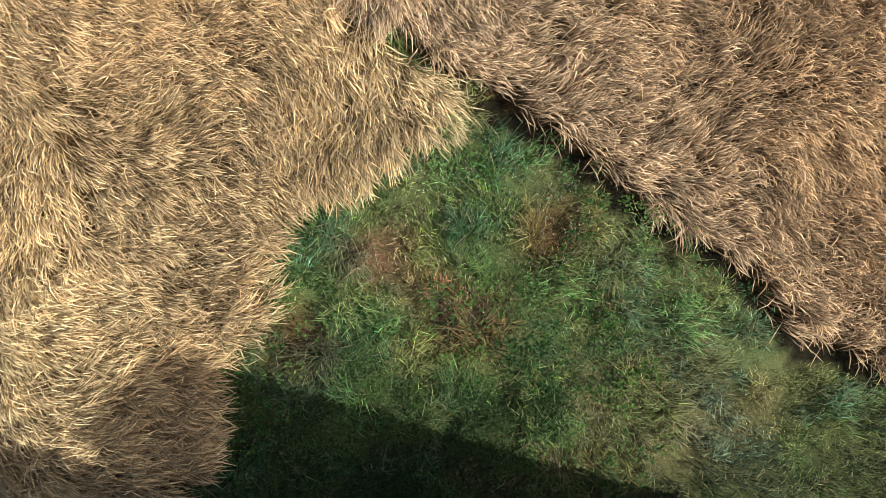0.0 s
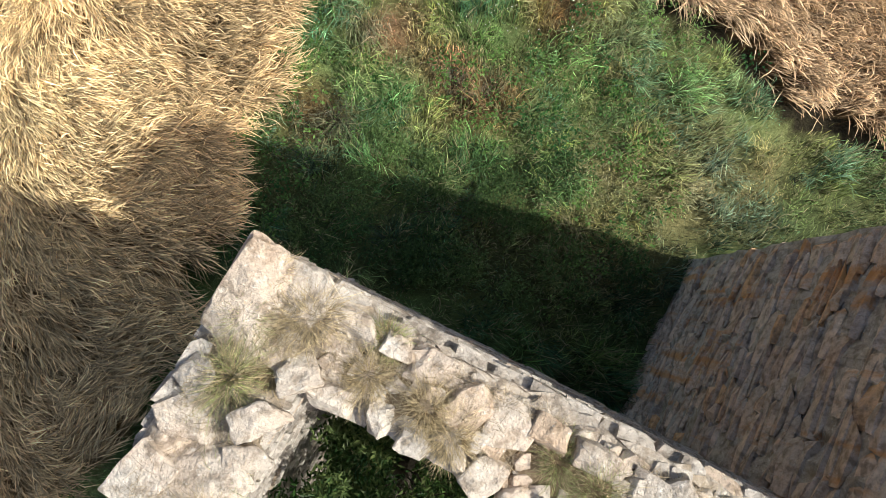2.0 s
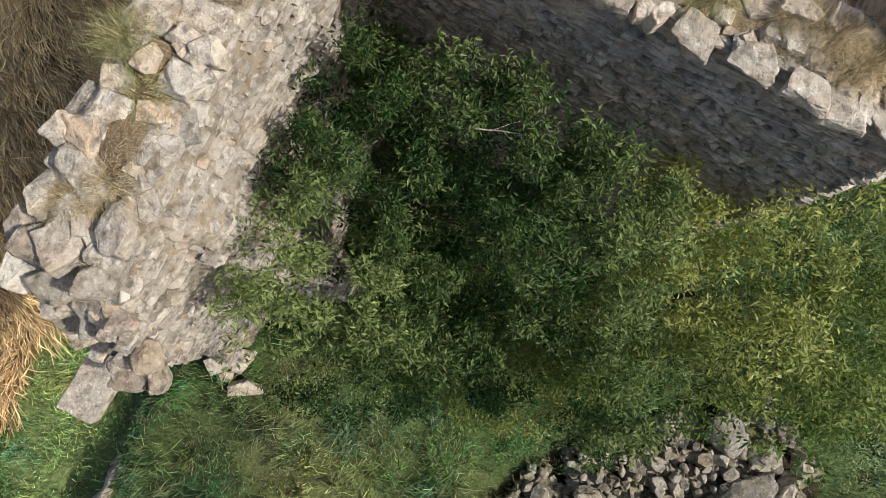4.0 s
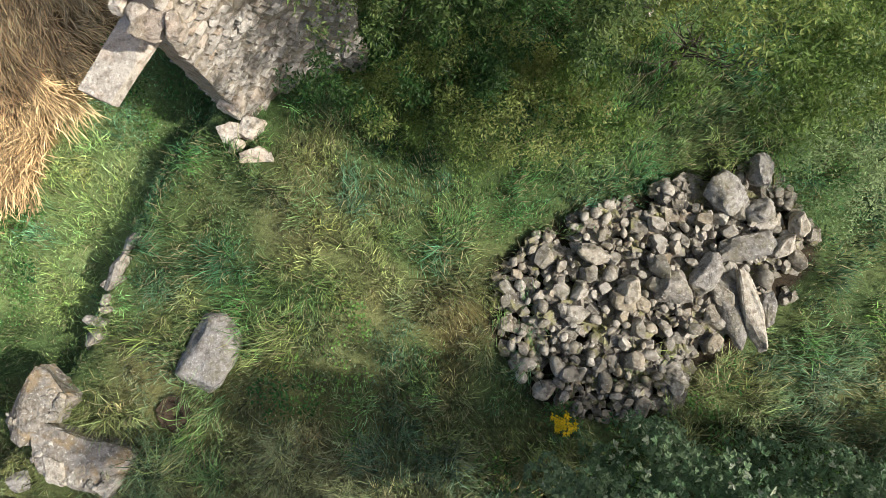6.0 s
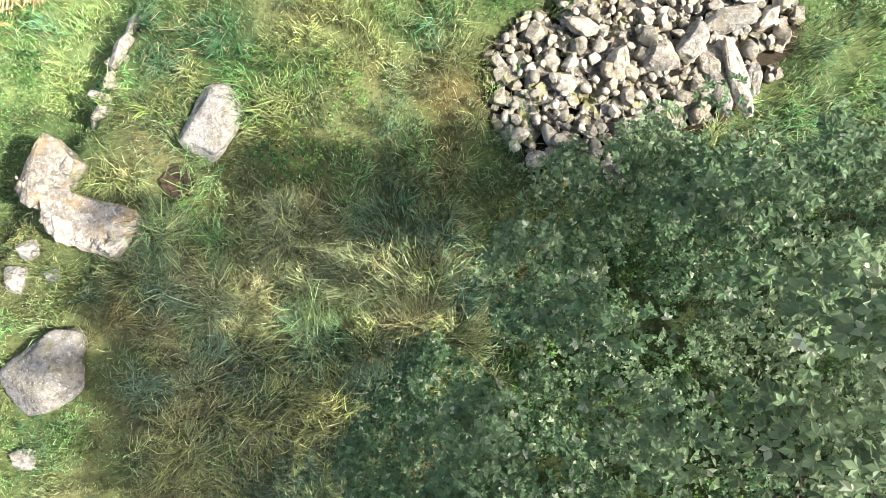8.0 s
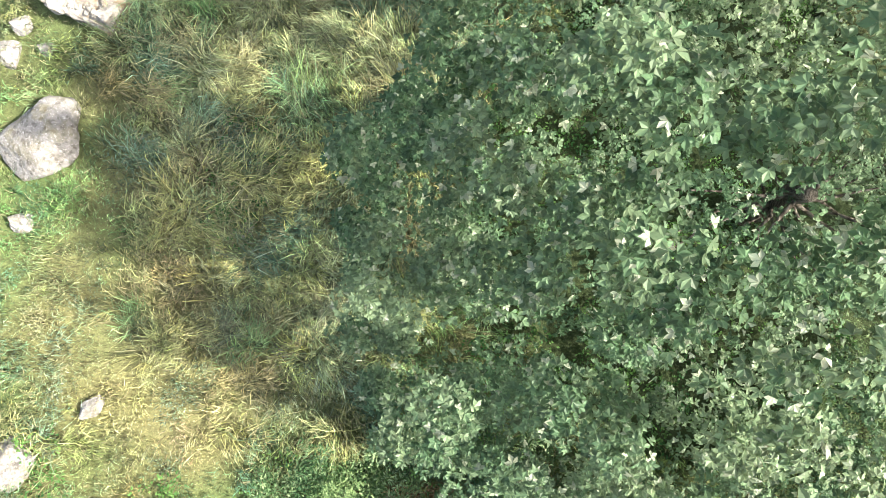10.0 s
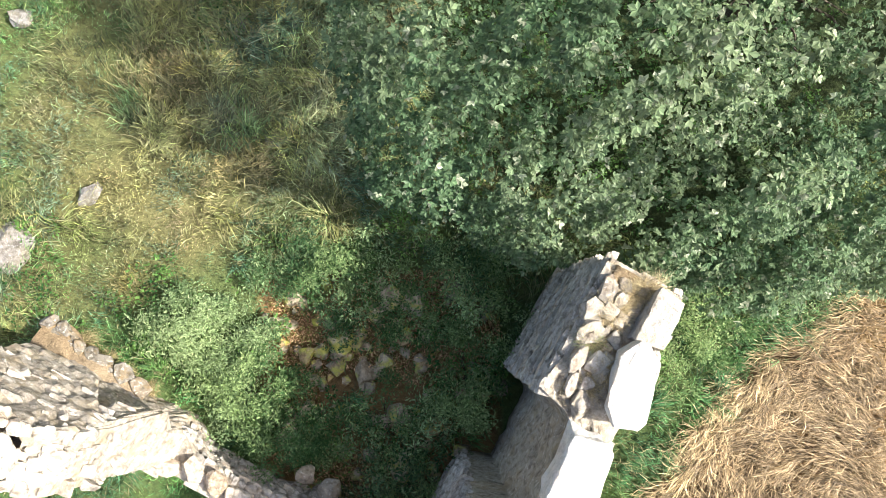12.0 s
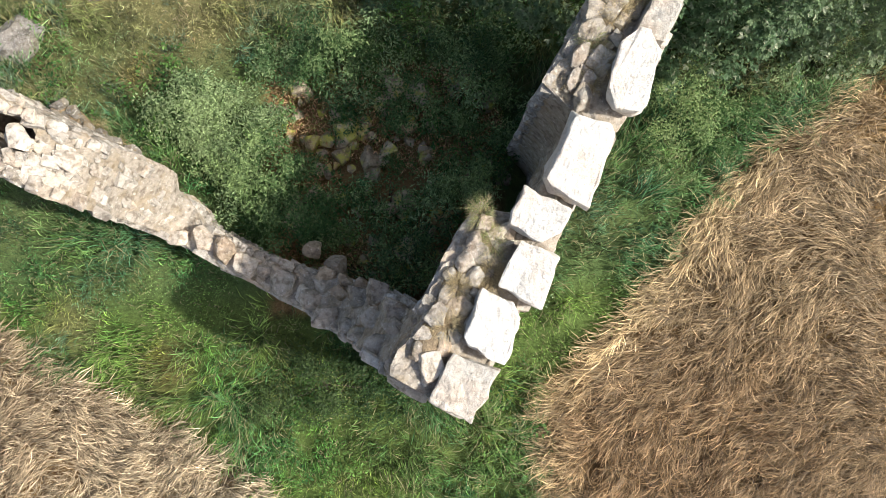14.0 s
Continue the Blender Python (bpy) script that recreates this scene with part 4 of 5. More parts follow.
def build_grass():
    global rng
    rng = np.random.default_rng(91)
    n = 15900
    cx, cy = rng.uniform(-7.6, 7.6, n), rng.uniform(-28.9, 5.0, n)
    cx[:500] = np.sign(cx[:500]) * rng.uniform(7.4, 10.0, 500)
    cx[500:1400], cy[500:1400] = rng.uniform(-4.6, 0.4, 900), rng.uniform(-19.5, -12.6, 900)
    bare = np.any(barley_here(cx, cy), 0) | in_wall(cx, cy) | (in_pile(cx, cy) & (rng.random(n) < np.clip(0.62 + 0.2 * (cx - 0.8), 0.6, 0.94)))
    bare |= np.hypot(cx - 4.6, cy + 16.7) < 3.9
    bare |= (cx > -3.4) & (cx < 1.3) & (cy > -25) & (cy < -20.6) & (rng.random(n) < 0.9)
    bare |= (cy > field_edge_right(cx) - 0.28) & (cx > 0.6)
    for bx, by, r in BARE:
        bare |= np.hypot(cx - bx, cy - by) < r * 0.8
    cx, cy = cx[~bare], cy[~bare]
    per = 34
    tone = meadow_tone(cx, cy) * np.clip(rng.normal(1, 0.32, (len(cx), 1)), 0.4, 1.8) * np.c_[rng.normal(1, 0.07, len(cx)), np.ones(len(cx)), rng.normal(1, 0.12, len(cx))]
    # tussocks: the tufts near one centre share its tint and lean away from it
    tx, ty = rng.uniform(-7.6, 7.6, 1300), rng.uniform(-28.9, 5.0, 1300)
    near = np.array([int(np.argmin((tx - a) ** 2 + (ty - b) ** 2)) for a, b in zip(cx, cy)])
    kinds = np.array(((0.68, 0.86, 1.0), (1.0, 1.0, 1.0), (1.12, 1.08, 0.9), (1.1, 1.1, 0.95), (0.85, 1.1, 0.95), (1.15, 0.98, 0.95), (0.6, 0.76, 0.85), (0.75, 0.8, 0.8)))
    tone = tone * kinds[rng.integers(0, len(kinds), 1300)[near]] ** np.where(cy > -3.3, 1.4, 1.2)[:, None]
    away = np.arctan2(cy - ty[near], cx - tx[near])
    flow = np.where(rng.random(len(cx)) < 0.25, away, 2.2 * lump(cx, cy, 0.9, 95) + 0.8 * lump(cx, cy, 3.2, 97)) + rng.normal(0, 0.5, len(cx))
    tall = np.clip(0.24 + 0.08 * lump(cx, cy, 1.5, 96) + rng.normal(0, 0.08, 1300)[near] + rng.normal(0, 0.04, len(cx)), 0.09, 0.42)
    tall = tall * (0.65 + 0.75 * np.exp(-((cx - tx[near]) ** 2 + (cy - ty[near]) ** 2) / 0.07))
    tall = np.where((cx < bank_edge(cy)) & (cy > -13) & (cy < -5.5), 0.62 * tall, tall)
    tall = np.where((cy < -17.0) & (cy > -21.5) & (cx < -2.5), 0.85 * tall, tall)
    tall = np.where((cy < -12.6) & (cy > -19.0) & (cx > -4.6), 1.25 * tall + 0.03, tall)
    k = np.repeat(np.arange(len(cx)), per)
    m = len(k)
    r, ang = np.abs(rng.normal(0, 0.14, m)), rng.uniform(0, 6.283, m)
    px, py = cx[k] + r * np.cos(ang), cy[k] + r * np.sin(ang)
    mixed = rng.random(m) < 0.8
    a = np.where(mixed, flow[k] + rng.normal(0, 0.5, m), ang + rng.normal(0, 0.5, m))
    h = tall[k] * rng.uniform(0.6, 1.25, m)
    ln = h * rng.uniform(0.35, 0.95, m)
    fwd, up = np.array((0.0, 0.35, 1.0)), np.array((0.0, 0.8, 0.85))
    spine = np.stack([px[:, None] + np.cos(a)[:, None] * ln[:, None] * fwd, py[:, None] + np.sin(a)[:, None] * ln[:, None] * fwd,
                      ground_z(px, py)[:, None] + h[:, None] * up], -1)
    width = np.array((0.007, 0.009, 0.0))[None] * rng.uniform(0.5, 1.4, (m, 1))
    t = tone[k] * np.clip(rng.lognormal(-0.04, 0.32, (m, 1)), 0.4, 2.0)
    dry = rng.random(m) < 0.17
    t[dry] = np.array((0.34, 0.32, 0.17)) * rng.uniform(0.55, 1.15, (dry.sum(), 1))
    # shade low in the sward is painted on: roots darkened, tips brightened
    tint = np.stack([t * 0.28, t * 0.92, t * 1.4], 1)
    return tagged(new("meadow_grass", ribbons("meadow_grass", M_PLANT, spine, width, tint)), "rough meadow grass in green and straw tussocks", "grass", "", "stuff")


build_grass()

# leaf shapes: lobed, lance and small oval, folded a little along the rib
LOBED, LOBED_TRIS = [], []
for turn, reach in ((-62, 0.82), (0, 1.0), (62, 0.82)):
    c, q, i = math.cos(radians(turn)), math.sin(radians(turn)), len(LOBED)
    for along, aside, up in ((0.0, 0.0, 0.0), (0.55, 0.30, 0.05), (1.0, 0.0, -0.14), (0.55, -0.30, 0.05)):
        LOBED.append(((along * c - aside * q) * reach, (along * q + aside * c) * reach, up))
    LOBED_TRIS += [(i, i + 1, i + 2), (i, i + 2, i + 3)]
LANCE = [(0, 0, 0), (0.35, 0.15, 0.05), (1.0, 0, -0.08), (0.35, -0.15, 0.05), (0.45, 0, 0)]
LANCE_TRIS = [(0, 4, 1), (1, 4, 2), (2, 4, 3), (3, 4, 0)]
OVAL = [(0, 0, 0), (0.45, 0.3, 0.05), (1.0, 0, 0), (0.45, -0.3, 0.05)]
OVAL_TRIS = [(0, 2, 1), (0, 3, 2)]
BLADE = [(0, 0, 0), (0.4, 0.17, 0.06), (1.0, 0, -0.05), (0.4, -0.17, 0.06)]


def crown_mesh(name, g, centres, radius, per, shape, tris, size, tone, lift=0.3, spread=0.38, pale=0.0, jumble=0.35):
    """Leaf sprays: rosettes of leaves about each twig end, facing up and outwards."""
    n = len(centres)
    k = np.repeat(np.arange(n), per)
    m = len(k)
    yaw = g.uniform(0, 6.283, m)
    rr = radius[k] * np.sqrt(g.random(m))
    p = centres[k] + np.c_[np.cos(yaw) * rr, np.sin(yaw) * rr, g.normal(0, 0.35, m) * radius[k] - rr * 0.25]
    rots = spin(yaw + g.normal(0, jumble, m), g.normal(lift, spread, m), g.normal(0, spread + 0.08, m))
    t = tone[k] * g.uniform(0.72, 1.3, (m, 1))
    if pale:
        turned = g.random(m) < pale
        t[turned] = np.array((0.42, 0.47, 0.33)) * g.uniform(0.8, 1.2, (turned.sum(), 1))
    return scatter(name, M_LEAF, shape, tris, p, rots, g.uniform(0.65, 1.2, m) * size, t)


def limb(bm, a, b, ra, rb, seg=7):
    """A tapering, slightly crooked branch from a to b."""
    a, b = Vector(a), Vector(b)
    axis = (b - a).normalized()
    side = axis.orthogonal().normalized()
    up = axis.cross(side)
    rings = []
    for i in range(5):
        f = i / 4
        c = a.lerp(b, f) + Vector((noise.noise(a * 3 + Vector((f * 3, 0, 0))), noise.noise(a * 3 + Vector((0, f * 3, 5))), 0)) * 0.12 * (b - a).length * math.sin(f * math.pi)
        r = ra + (rb - ra) * f
        rings.append([bm.verts.new(c + (side * math.cos(j * 6.283 / seg) + up * math.sin(j * 6.283 / seg)) * r) for j in range(seg)])
    for r0, r1 in zip(rings, rings[1:]):
        for j in range(seg):
            bm.faces.new((r0[j], r0[(j + 1) % seg], r1[(j + 1) % seg], r1[j]))
    bm.faces.new(rings[-1])


def branch_mesh(name, limbs, mat=None):
    bm = bmesh.new()
    for l in limbs:
        limb(bm, *l)
    for f in bm.faces:
        f.smooth = True
    me = bpy.data.meshes.new(name)
    bm.to_mesh(me)
    bm.free()
    me.materials.append(mat or M_BARK)
    return me


def build_tree(label, category, name, base, rx, ry, height, skirt, twigs, per, shape, tris, size, tones, seed, keep=None, lumpy=0.45, spray=(0.16, 0.34), power=0.6, trunk_r=0.16, under=0.0, east=0.0, ragged=0.16, clumps=0, pull=0.5, rise=0.22, pale=0.0, phase=None, spread=0.38, jumble=0.35, reach=0.55):
    g = np.random.default_rng(seed)
    bx, by = base
    phase = seed if phase is None else phase
    gz = float(ground_z(np.array([bx]), np.array([by]))[0])
    root = new(name)
    root.location = (bx, by, gz)
    root.empty_display_size = 0.3
    # twig ends over a lumpy dome, with some deeper ones
    a, r = g.uniform(0, 6.283, twigs), np.sqrt(g.random(twigs))
    x, y = bx + rx * r * np.cos(a) * (1 + ragged * np.sin(a * 3 + phase) + ragged * 0.5 * np.sin(a * 7)), by + ry * r * np.sin(a) * (1 + ragged * np.cos(a * 4 + phase) + ragged * 0.5 * np.sin(a * 6))
    dome = skirt + (height - skirt) * np.clip(1 - r ** 2, 0, 1) ** power
    z = dome + lumpy * lump(x, y, 2.0, seed + 1) * (0.4 + 0.6 * (1 - r)) - np.abs(g.normal(0, 0.35, twigs)) - (g.random(twigs) < 0.25) * g.uniform(0.3, 1.3, twigs)
    if clumps:
        pick = g.choice(twigs, clumps, replace=False)
        own = np.array([int(np.argmin((x[pick] - p) ** 2 + (y[pick] - q) ** 2)) for p, q in zip(x, y)])
        gx, gy = x[pick][own], y[pick][own]
        away = np.hypot(x - gx, y - gy)
        x, y = x + (gx - x) * pull, y + (gy - y) * pull
        z = z + g.normal(0, rise, clumps)[own] * min(1.0, height * 0.3) - away * 0.5
    low = g.random(twigs) < under
    z = np.where(low, np.minimum(z, g.uniform(0.35, 0.75, twigs) * skirt + 0.9 * g.random(twigs)), z)
    z = np.maximum(z, gz + 0.3)
    c = np.c_[x, y, z]
    if keep is not None:
        c = c[keep(c[:, 0], c[:, 1], c[:, 2])]
    tone = np.array(tones)
    # sunlight painted into the leaf tint: lighter higher up and, by east, sunwards
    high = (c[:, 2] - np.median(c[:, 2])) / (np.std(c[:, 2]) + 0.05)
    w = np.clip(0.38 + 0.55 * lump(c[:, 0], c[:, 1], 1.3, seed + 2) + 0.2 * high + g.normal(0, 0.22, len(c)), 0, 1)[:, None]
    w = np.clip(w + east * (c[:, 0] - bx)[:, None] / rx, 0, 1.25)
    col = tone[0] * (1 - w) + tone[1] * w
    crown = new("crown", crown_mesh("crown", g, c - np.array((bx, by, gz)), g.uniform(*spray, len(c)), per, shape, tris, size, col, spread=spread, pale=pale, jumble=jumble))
    child(crown, root)
    top = Vector((0, 0, (height - gz) * min(0.33, reach * 0.6)))
    trunk = child(new("trunk", branch_mesh("trunk", [((0, 0, -0.2), top, trunk_r, trunk_r * 0.6, 10)])), root)
    idx = g.choice(len(c), min(26, len(c)), replace=False)
    limbs = []
    for i in idx:
        e = Vector(c[i]) - Vector((bx, by, gz))
        f = g.uniform(0.35, 1.0)
        e = e * reach
        limbs.append((top * f, e, trunk_r * 0.18, 0.004, 6))
    child(new("branch", branch_mesh("branch", limbs)), trunk)
    return tagged(root, label, category)


def clear_of_walls(x, y, z):
    return ~in_wall(x, y)


def beside_heap(x, y, z):
    """Keeps the crown off the walls, out of the ruin and clear of the stone heap."""
    north = np.interp(x, [-1.0, 0.0, 0.64, 1.5, 2.4, 3.2, 8.0], [-14.0, -13.25, -12.85, -12.6, -12.1, -12.3, -12.7]) + 0.12 * lump(x, y, 2.0, 19)
    thin = np.random.default_rng(9).random(len(x)) < np.clip((z - 4.6) * 0.5, 0, 1) * np.clip((x - 2.4) * 0.5, 0, 0.6)
    return ~in_wall(x, y) & (y < north) & ~((y < -20.9) & (x < 2.9)) & ~thin


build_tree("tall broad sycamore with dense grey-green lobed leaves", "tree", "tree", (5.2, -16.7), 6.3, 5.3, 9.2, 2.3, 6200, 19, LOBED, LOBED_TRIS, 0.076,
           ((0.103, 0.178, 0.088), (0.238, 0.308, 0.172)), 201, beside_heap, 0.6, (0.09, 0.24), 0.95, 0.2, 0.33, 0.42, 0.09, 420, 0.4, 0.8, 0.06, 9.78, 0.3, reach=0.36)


def inside_upper(x, y, z):
    dl = (x - A0[0]) * LN[0] + (y - A0[1]) * LN[1]
    sl = (x - A0[0]) * LU[0] + (y - A0[1]) * LU[1]
    dr = (x - A0[0]) * RN[0] + (y - A0[1]) * RN[1]
    return (z < 5.75 - np.clip((-6.9 - y) * 1.7, 0, 4) * (x < 1.2)) & ((z < 5.15 + (dl - 0.7) * 0.9) | (sl > 5.3)) & ((dl > np.where((sl > 2.9) & (sl < 5.2), np.where(z > 4.5, 1.1, 1.5), 0.85)) | (sl > 5.3)) & ((dr > 0.98 + np.clip((x - 0.2) * 0.2, 0, 0.25)) | ((x > 3.45) & (dr > 0.2)))


def beside_bush(x, y, z):
    return inside_upper(x, y, z) & (x < 1.9)


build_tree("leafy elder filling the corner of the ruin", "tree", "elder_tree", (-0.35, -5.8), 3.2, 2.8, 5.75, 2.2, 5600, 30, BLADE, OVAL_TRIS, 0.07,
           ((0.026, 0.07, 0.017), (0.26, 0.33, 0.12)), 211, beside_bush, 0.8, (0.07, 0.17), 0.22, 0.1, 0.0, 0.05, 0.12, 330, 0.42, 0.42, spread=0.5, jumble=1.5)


def beside_wall(x, y, z):
    """Keeps the bush inside the wall, clear of the elder and off the stone heap."""
    sr = (x - A0[0]) * RU[0] + (y - A0[1]) * RU[1]
    dr = (x - A0[0]) * RN[0] + (y - A0[1]) * RN[1]
    return ((dr > 0.8) | ((sr > 5.6) & (dr > 0.3))) & (x > 2.0 - np.clip(-6.6 - y, 0, 1.2)) & (y > -8.45 - np.clip(2.6 - x, 0, 1) * 0.5) & ~in_pile(x, y)


build_tree("yellow-green bush against the shaded wall", "bush", "bush", (3.6, -6.85), 2.9, 2.4, 4.6, 1.9, 2300, 24, BLADE, OVAL_TRIS, 0.078,
           ((0.105, 0.175, 0.042), (0.45, 0.49, 0.16)), 221, beside_wall, 0.6, (0.09, 0.2), 0.42, trunk_r=0.06, clumps=170, pull=0.5, rise=0.5, spread=0.5, jumble=1.5)
build_tree("olive scrub below the elder", "bush", "bush", (0.6, -7.75), 1.9, 0.95, 2.5, 1.2, 900, 28, BLADE, OVAL_TRIS, 0.062,
           ((0.11, 0.18, 0.045), (0.38, 0.41, 0.15)), 231, clear_of_walls, 0.5, (0.09, 0.2), 0.5, 0.03, clumps=90, pull=0.4, rise=0.3, spread=0.5, jumble=1.5)
PALE_LEAF, GREEN_LEAF = ((0.10, 0.19, 0.075), (0.36, 0.46, 0.23)), ((0.075, 0.165, 0.055), (0.33, 0.44, 0.19))
RUIN_BUSHES = (
    (-3.75, -21.6, 0.75, 0.55, 0.6, 190, PALE_LEAF, "pale green bush inside the lower ruin"),
    (-3.1, -22.0, 0.85, 0.6, 0.85, 240, PALE_LEAF, "pale leafy bush beside the broken wall"),
    (-2.75, -22.75, 0.75, 0.7, 0.9, 220, GREEN_LEAF, "green bush inside the lower ruin"),
    (-2.2, -23.3, 0.85, 0.65, 0.8, 200, GREEN_LEAF, "green bush beside the low wall"),
    (-1.75, -23.55, 0.6, 0.4, 0.6, 90, GREEN_LEAF, "green bush at the foot of the low wall"),
    (-1.3, -20.9, 0.85, 0.55, 0.55, 150, GREEN_LEAF, "low bramble at the mouth of the ruin"),
    (-2.3, -20.9, 0.7, 0.4, 0.4, 90, PALE_LEAF, "low pale scrub at the edge of the grass"),
    (-0.6, -21.6, 0.9, 0.6, 0.5, 110, GREEN_LEAF, "loose bramble among the mossy stones"))
for i, (bx, by, rx, ry, hh, tw, tones, lab) in enumerate(RUIN_BUSHES + (
        (0.5, -21.4, 1.0, 0.9, 0.65, 150, GREEN_LEAF, "dark bramble patch in the shade of the ruin"),
        (0.6, -22.6, 0.7, 0.8, 0.55, 120, GREEN_LEAF, "dark bramble under the tall wall"),
        (0.85, -23.1, 0.6, 0.5, 1.25, 150, GREEN_LEAF, "green bush growing in the window gap"),
        (-0.7, -23.2, 0.9, 0.6, 0.45, 85, GREEN_LEAF, "thin bramble over the fallen stones"),
        (-0.3, -24.2, 0.7, 0.45, 0.5, 55, GREEN_LEAF, "dark bramble in the corner of the ruin"),
        (4.2, -22.0, 0.9, 0.9, 0.9, 230, GREEN_LEAF, "green bush beside the barley"),
        (6.3, -20.3, 1.6, 1.4, 1.6, 380, PALE_LEAF, "grey-green bush under the tree"),
        (6.6, -7.7, 1.3, 1.9, 1.7, 430, PALE_LEAF, "pale leafy scrub beside the stone heap"),
        (-1.8, -26.0, 1.2, 0.6, 0.55, 160, ((0.04, 0.085, 0.03), (0.10, 0.15, 0.055)), "nettles along the foot of the wall"),
        (0.0, -2.0, 3.0, 1.3, 0.75, 620, ((0.045, 0.10, 0.033), (0.12, 0.195, 0.062)), "shaded nettles at the foot of the wall"))):
    build_tree(lab, "bush", "bush", (bx, by), rx, ry, hh, 0.2, int(tw * 1.3), 24, BLADE, OVAL_TRIS, 0.062, tones, 300 + i * 7, clear_of_walls, 0.5, (0.08, 0.24), 0.6, 0.015, 0.35, 0.0, 0.35, max(4, tw // 9), 0.4, jumble=1.0)


# ---- stones ----
COBBLES = [round_rock("stone", 400 + i, M_COBBLE, 9, 2, 0.08) if i % 2 == 0 else cut_rock("stone", 400 + i, M_COBBLE, 9, 0.35, 0.08, 0.03, False) for i in range(16)]


def build_pile():
    g = np.random.default_rng(77)
    count, xs = 0, []
    while count < 300:
        x, y = g.uniform(0.7, 6.2), g.uniform(-12.6, -8.3)
        if not bool(in_pile(np.array([x]), np.array([y]))[0]):
            continue
        edge = min(math.hypot(x - px, y - py) for px, py in PILE)
        w = float(np.clip(g.lognormal(math.log(0.17), 0.42), 0.09, 0.42))
        if edge < 0.5 and lump(np.array([x]), np.array([y]), 3.0, 79)[0] < -0.1:
            continue
        if x < 1.9 and g.random() > 0.25 + 0.5 * (x - 0.7):
            continue
        if any(math.hypot(x - a, y - b) < 0.33 * (w + c) for a, b, c in xs):
            continue
        xs.append((x, y, w))
        hump = 0.32 * min(1.0, edge / 0.9)
        z = float(ground_z(np.array([x]), np.array([y]))[0]) + hump + g.uniform(0.02, 0.1)
        tagged(put("stone", COBBLES[count % 16], x, y, z, w * 1.15, w * g.uniform(0.7, 1.0), w * g.uniform(0.6, 0.85), g.uniform(0, 360), g.normal(0, 14), g.normal(0, 14)),
               "weathered field stone lying in the heap", "stone", "stones of the heap")
        count += 1


build_pile()


def build_heap_base():
    """The packed smaller stones under the heap."""
    g = np.random.default_rng(78)
    x, y = g.uniform(0.6, 6.3, 3600), g.uniform(-12.7, -8.2, 3600)
    keep = in_pile(x, y) & ((np.min([np.hypot(x - a, y - b) for a, b in PILE], 0) > 0.5) | (lump(x, y, 3.0, 79) > -0.1)) & (g.random(3600) < np.clip(0.35 + 0.35 * (x - 0.6), 0, 1))
    x, y = x[keep], y[keep]
    edge = np.min([np.hypot(x - a, y - b) for a, b in PILE], 0)
    z = ground_z(x, y) + 0.17 * np.minimum(1, edge / 0.9) + g.uniform(-0.08, 0.07, len(x))
    w = np.clip(g.lognormal(math.log(0.13), 0.3, len(x)), 0.07, 0.26)
    v, f = rocks((np.c_[x, y, z], np.c_[w * 1.15, w, w * 0.8], spin(g.uniform(0, 6.28, len(x)), g.normal(0, 0.4, len(x)), g.normal(0, 0.4, len(x)))), g)
    tagged(new("heap_rubble", mesh_np("heap_rubble", v, f, M_HEAP)), "small weathered stones packed in the heap", "rubble", "", "stuff")


build_heap_base()

SLABS = [cut_rock("slab", 490 + i, M_HEAPSLAB, 10, 0.4, 0.1, 0.06) for i in range(4)]
BIG = [round_rock("boulder", 460 + i, M_BOULDER, 12, 4, 0.05) if i % 2 == 0 else cut_rock("boulder", 470 + i, M_BOULDER, 13, 0.38, 0.12, 0.07) for i in range(8)]


def place_stone(name, label, x, y, lift, sx, sy, sz, yaw, seed, pool, group="", tilt=0, roll=0, category="stone"):
    z = float(ground_z(np.array([x]), np.array([y]))[0]) + lift
    return tagged(put(name, pool[seed % len(pool)], x, y, z, sx, sy, sz, yaw, tilt, roll), label, category, group)


for i, (x, y, lift, sx, sy, sz, yaw) in enumerate(((4.42, -8.9, 0.42, 0.82, 0.74, 0.5, 70), (4.95, -8.55, 0.42, 0.34, 0.52, 0.4, -15), (4.96, -9.2, 0.4, 0.5, 0.44, 0.4, 20), (4.66, -9.78, 0.45, 1.05, 0.42, 0.3, 14),
                                                   (4.02, -10.22, 0.5, 0.78, 0.46, 0.34, 62), (3.5, -10.42, 0.42, 0.52, 0.5, 0.4, 10), (4.45, -10.7, 0.34, 1.35, 0.5, 0.34, -80), (5.05, -10.75, 0.3, 0.7, 0.3, 0.3, 70))):
    place_stone("heap_boulder", "large broken boulder on the stone heap", x, y, lift, sx, sy, sz, yaw, i, BIG, "boulders of the heap", category="boulder")
for x, y, sx, sy, yaw, lift in ((4.74, -10.75, 1.3, 0.34, -80, 0.48), (5.3, -9.75, 0.5, 0.28, 30, 0.42), (2.85, -10.45, 0.42, 0.36, 40, 0.42), (2.3, -9.9, 0.5, 0.3, -30, 0.42), (1.55, -12.0, 0.36, 0.3, 0, 0.18), (5.6, -9.4, 0.4, 0.3, 60, 0.36)):
    place_stone("heap_boulder", "long pale slab among the heaped stones", x, y, lift, sx, sy, 0.26, yaw, 3, SLABS, "boulders of the heap", category="boulder")

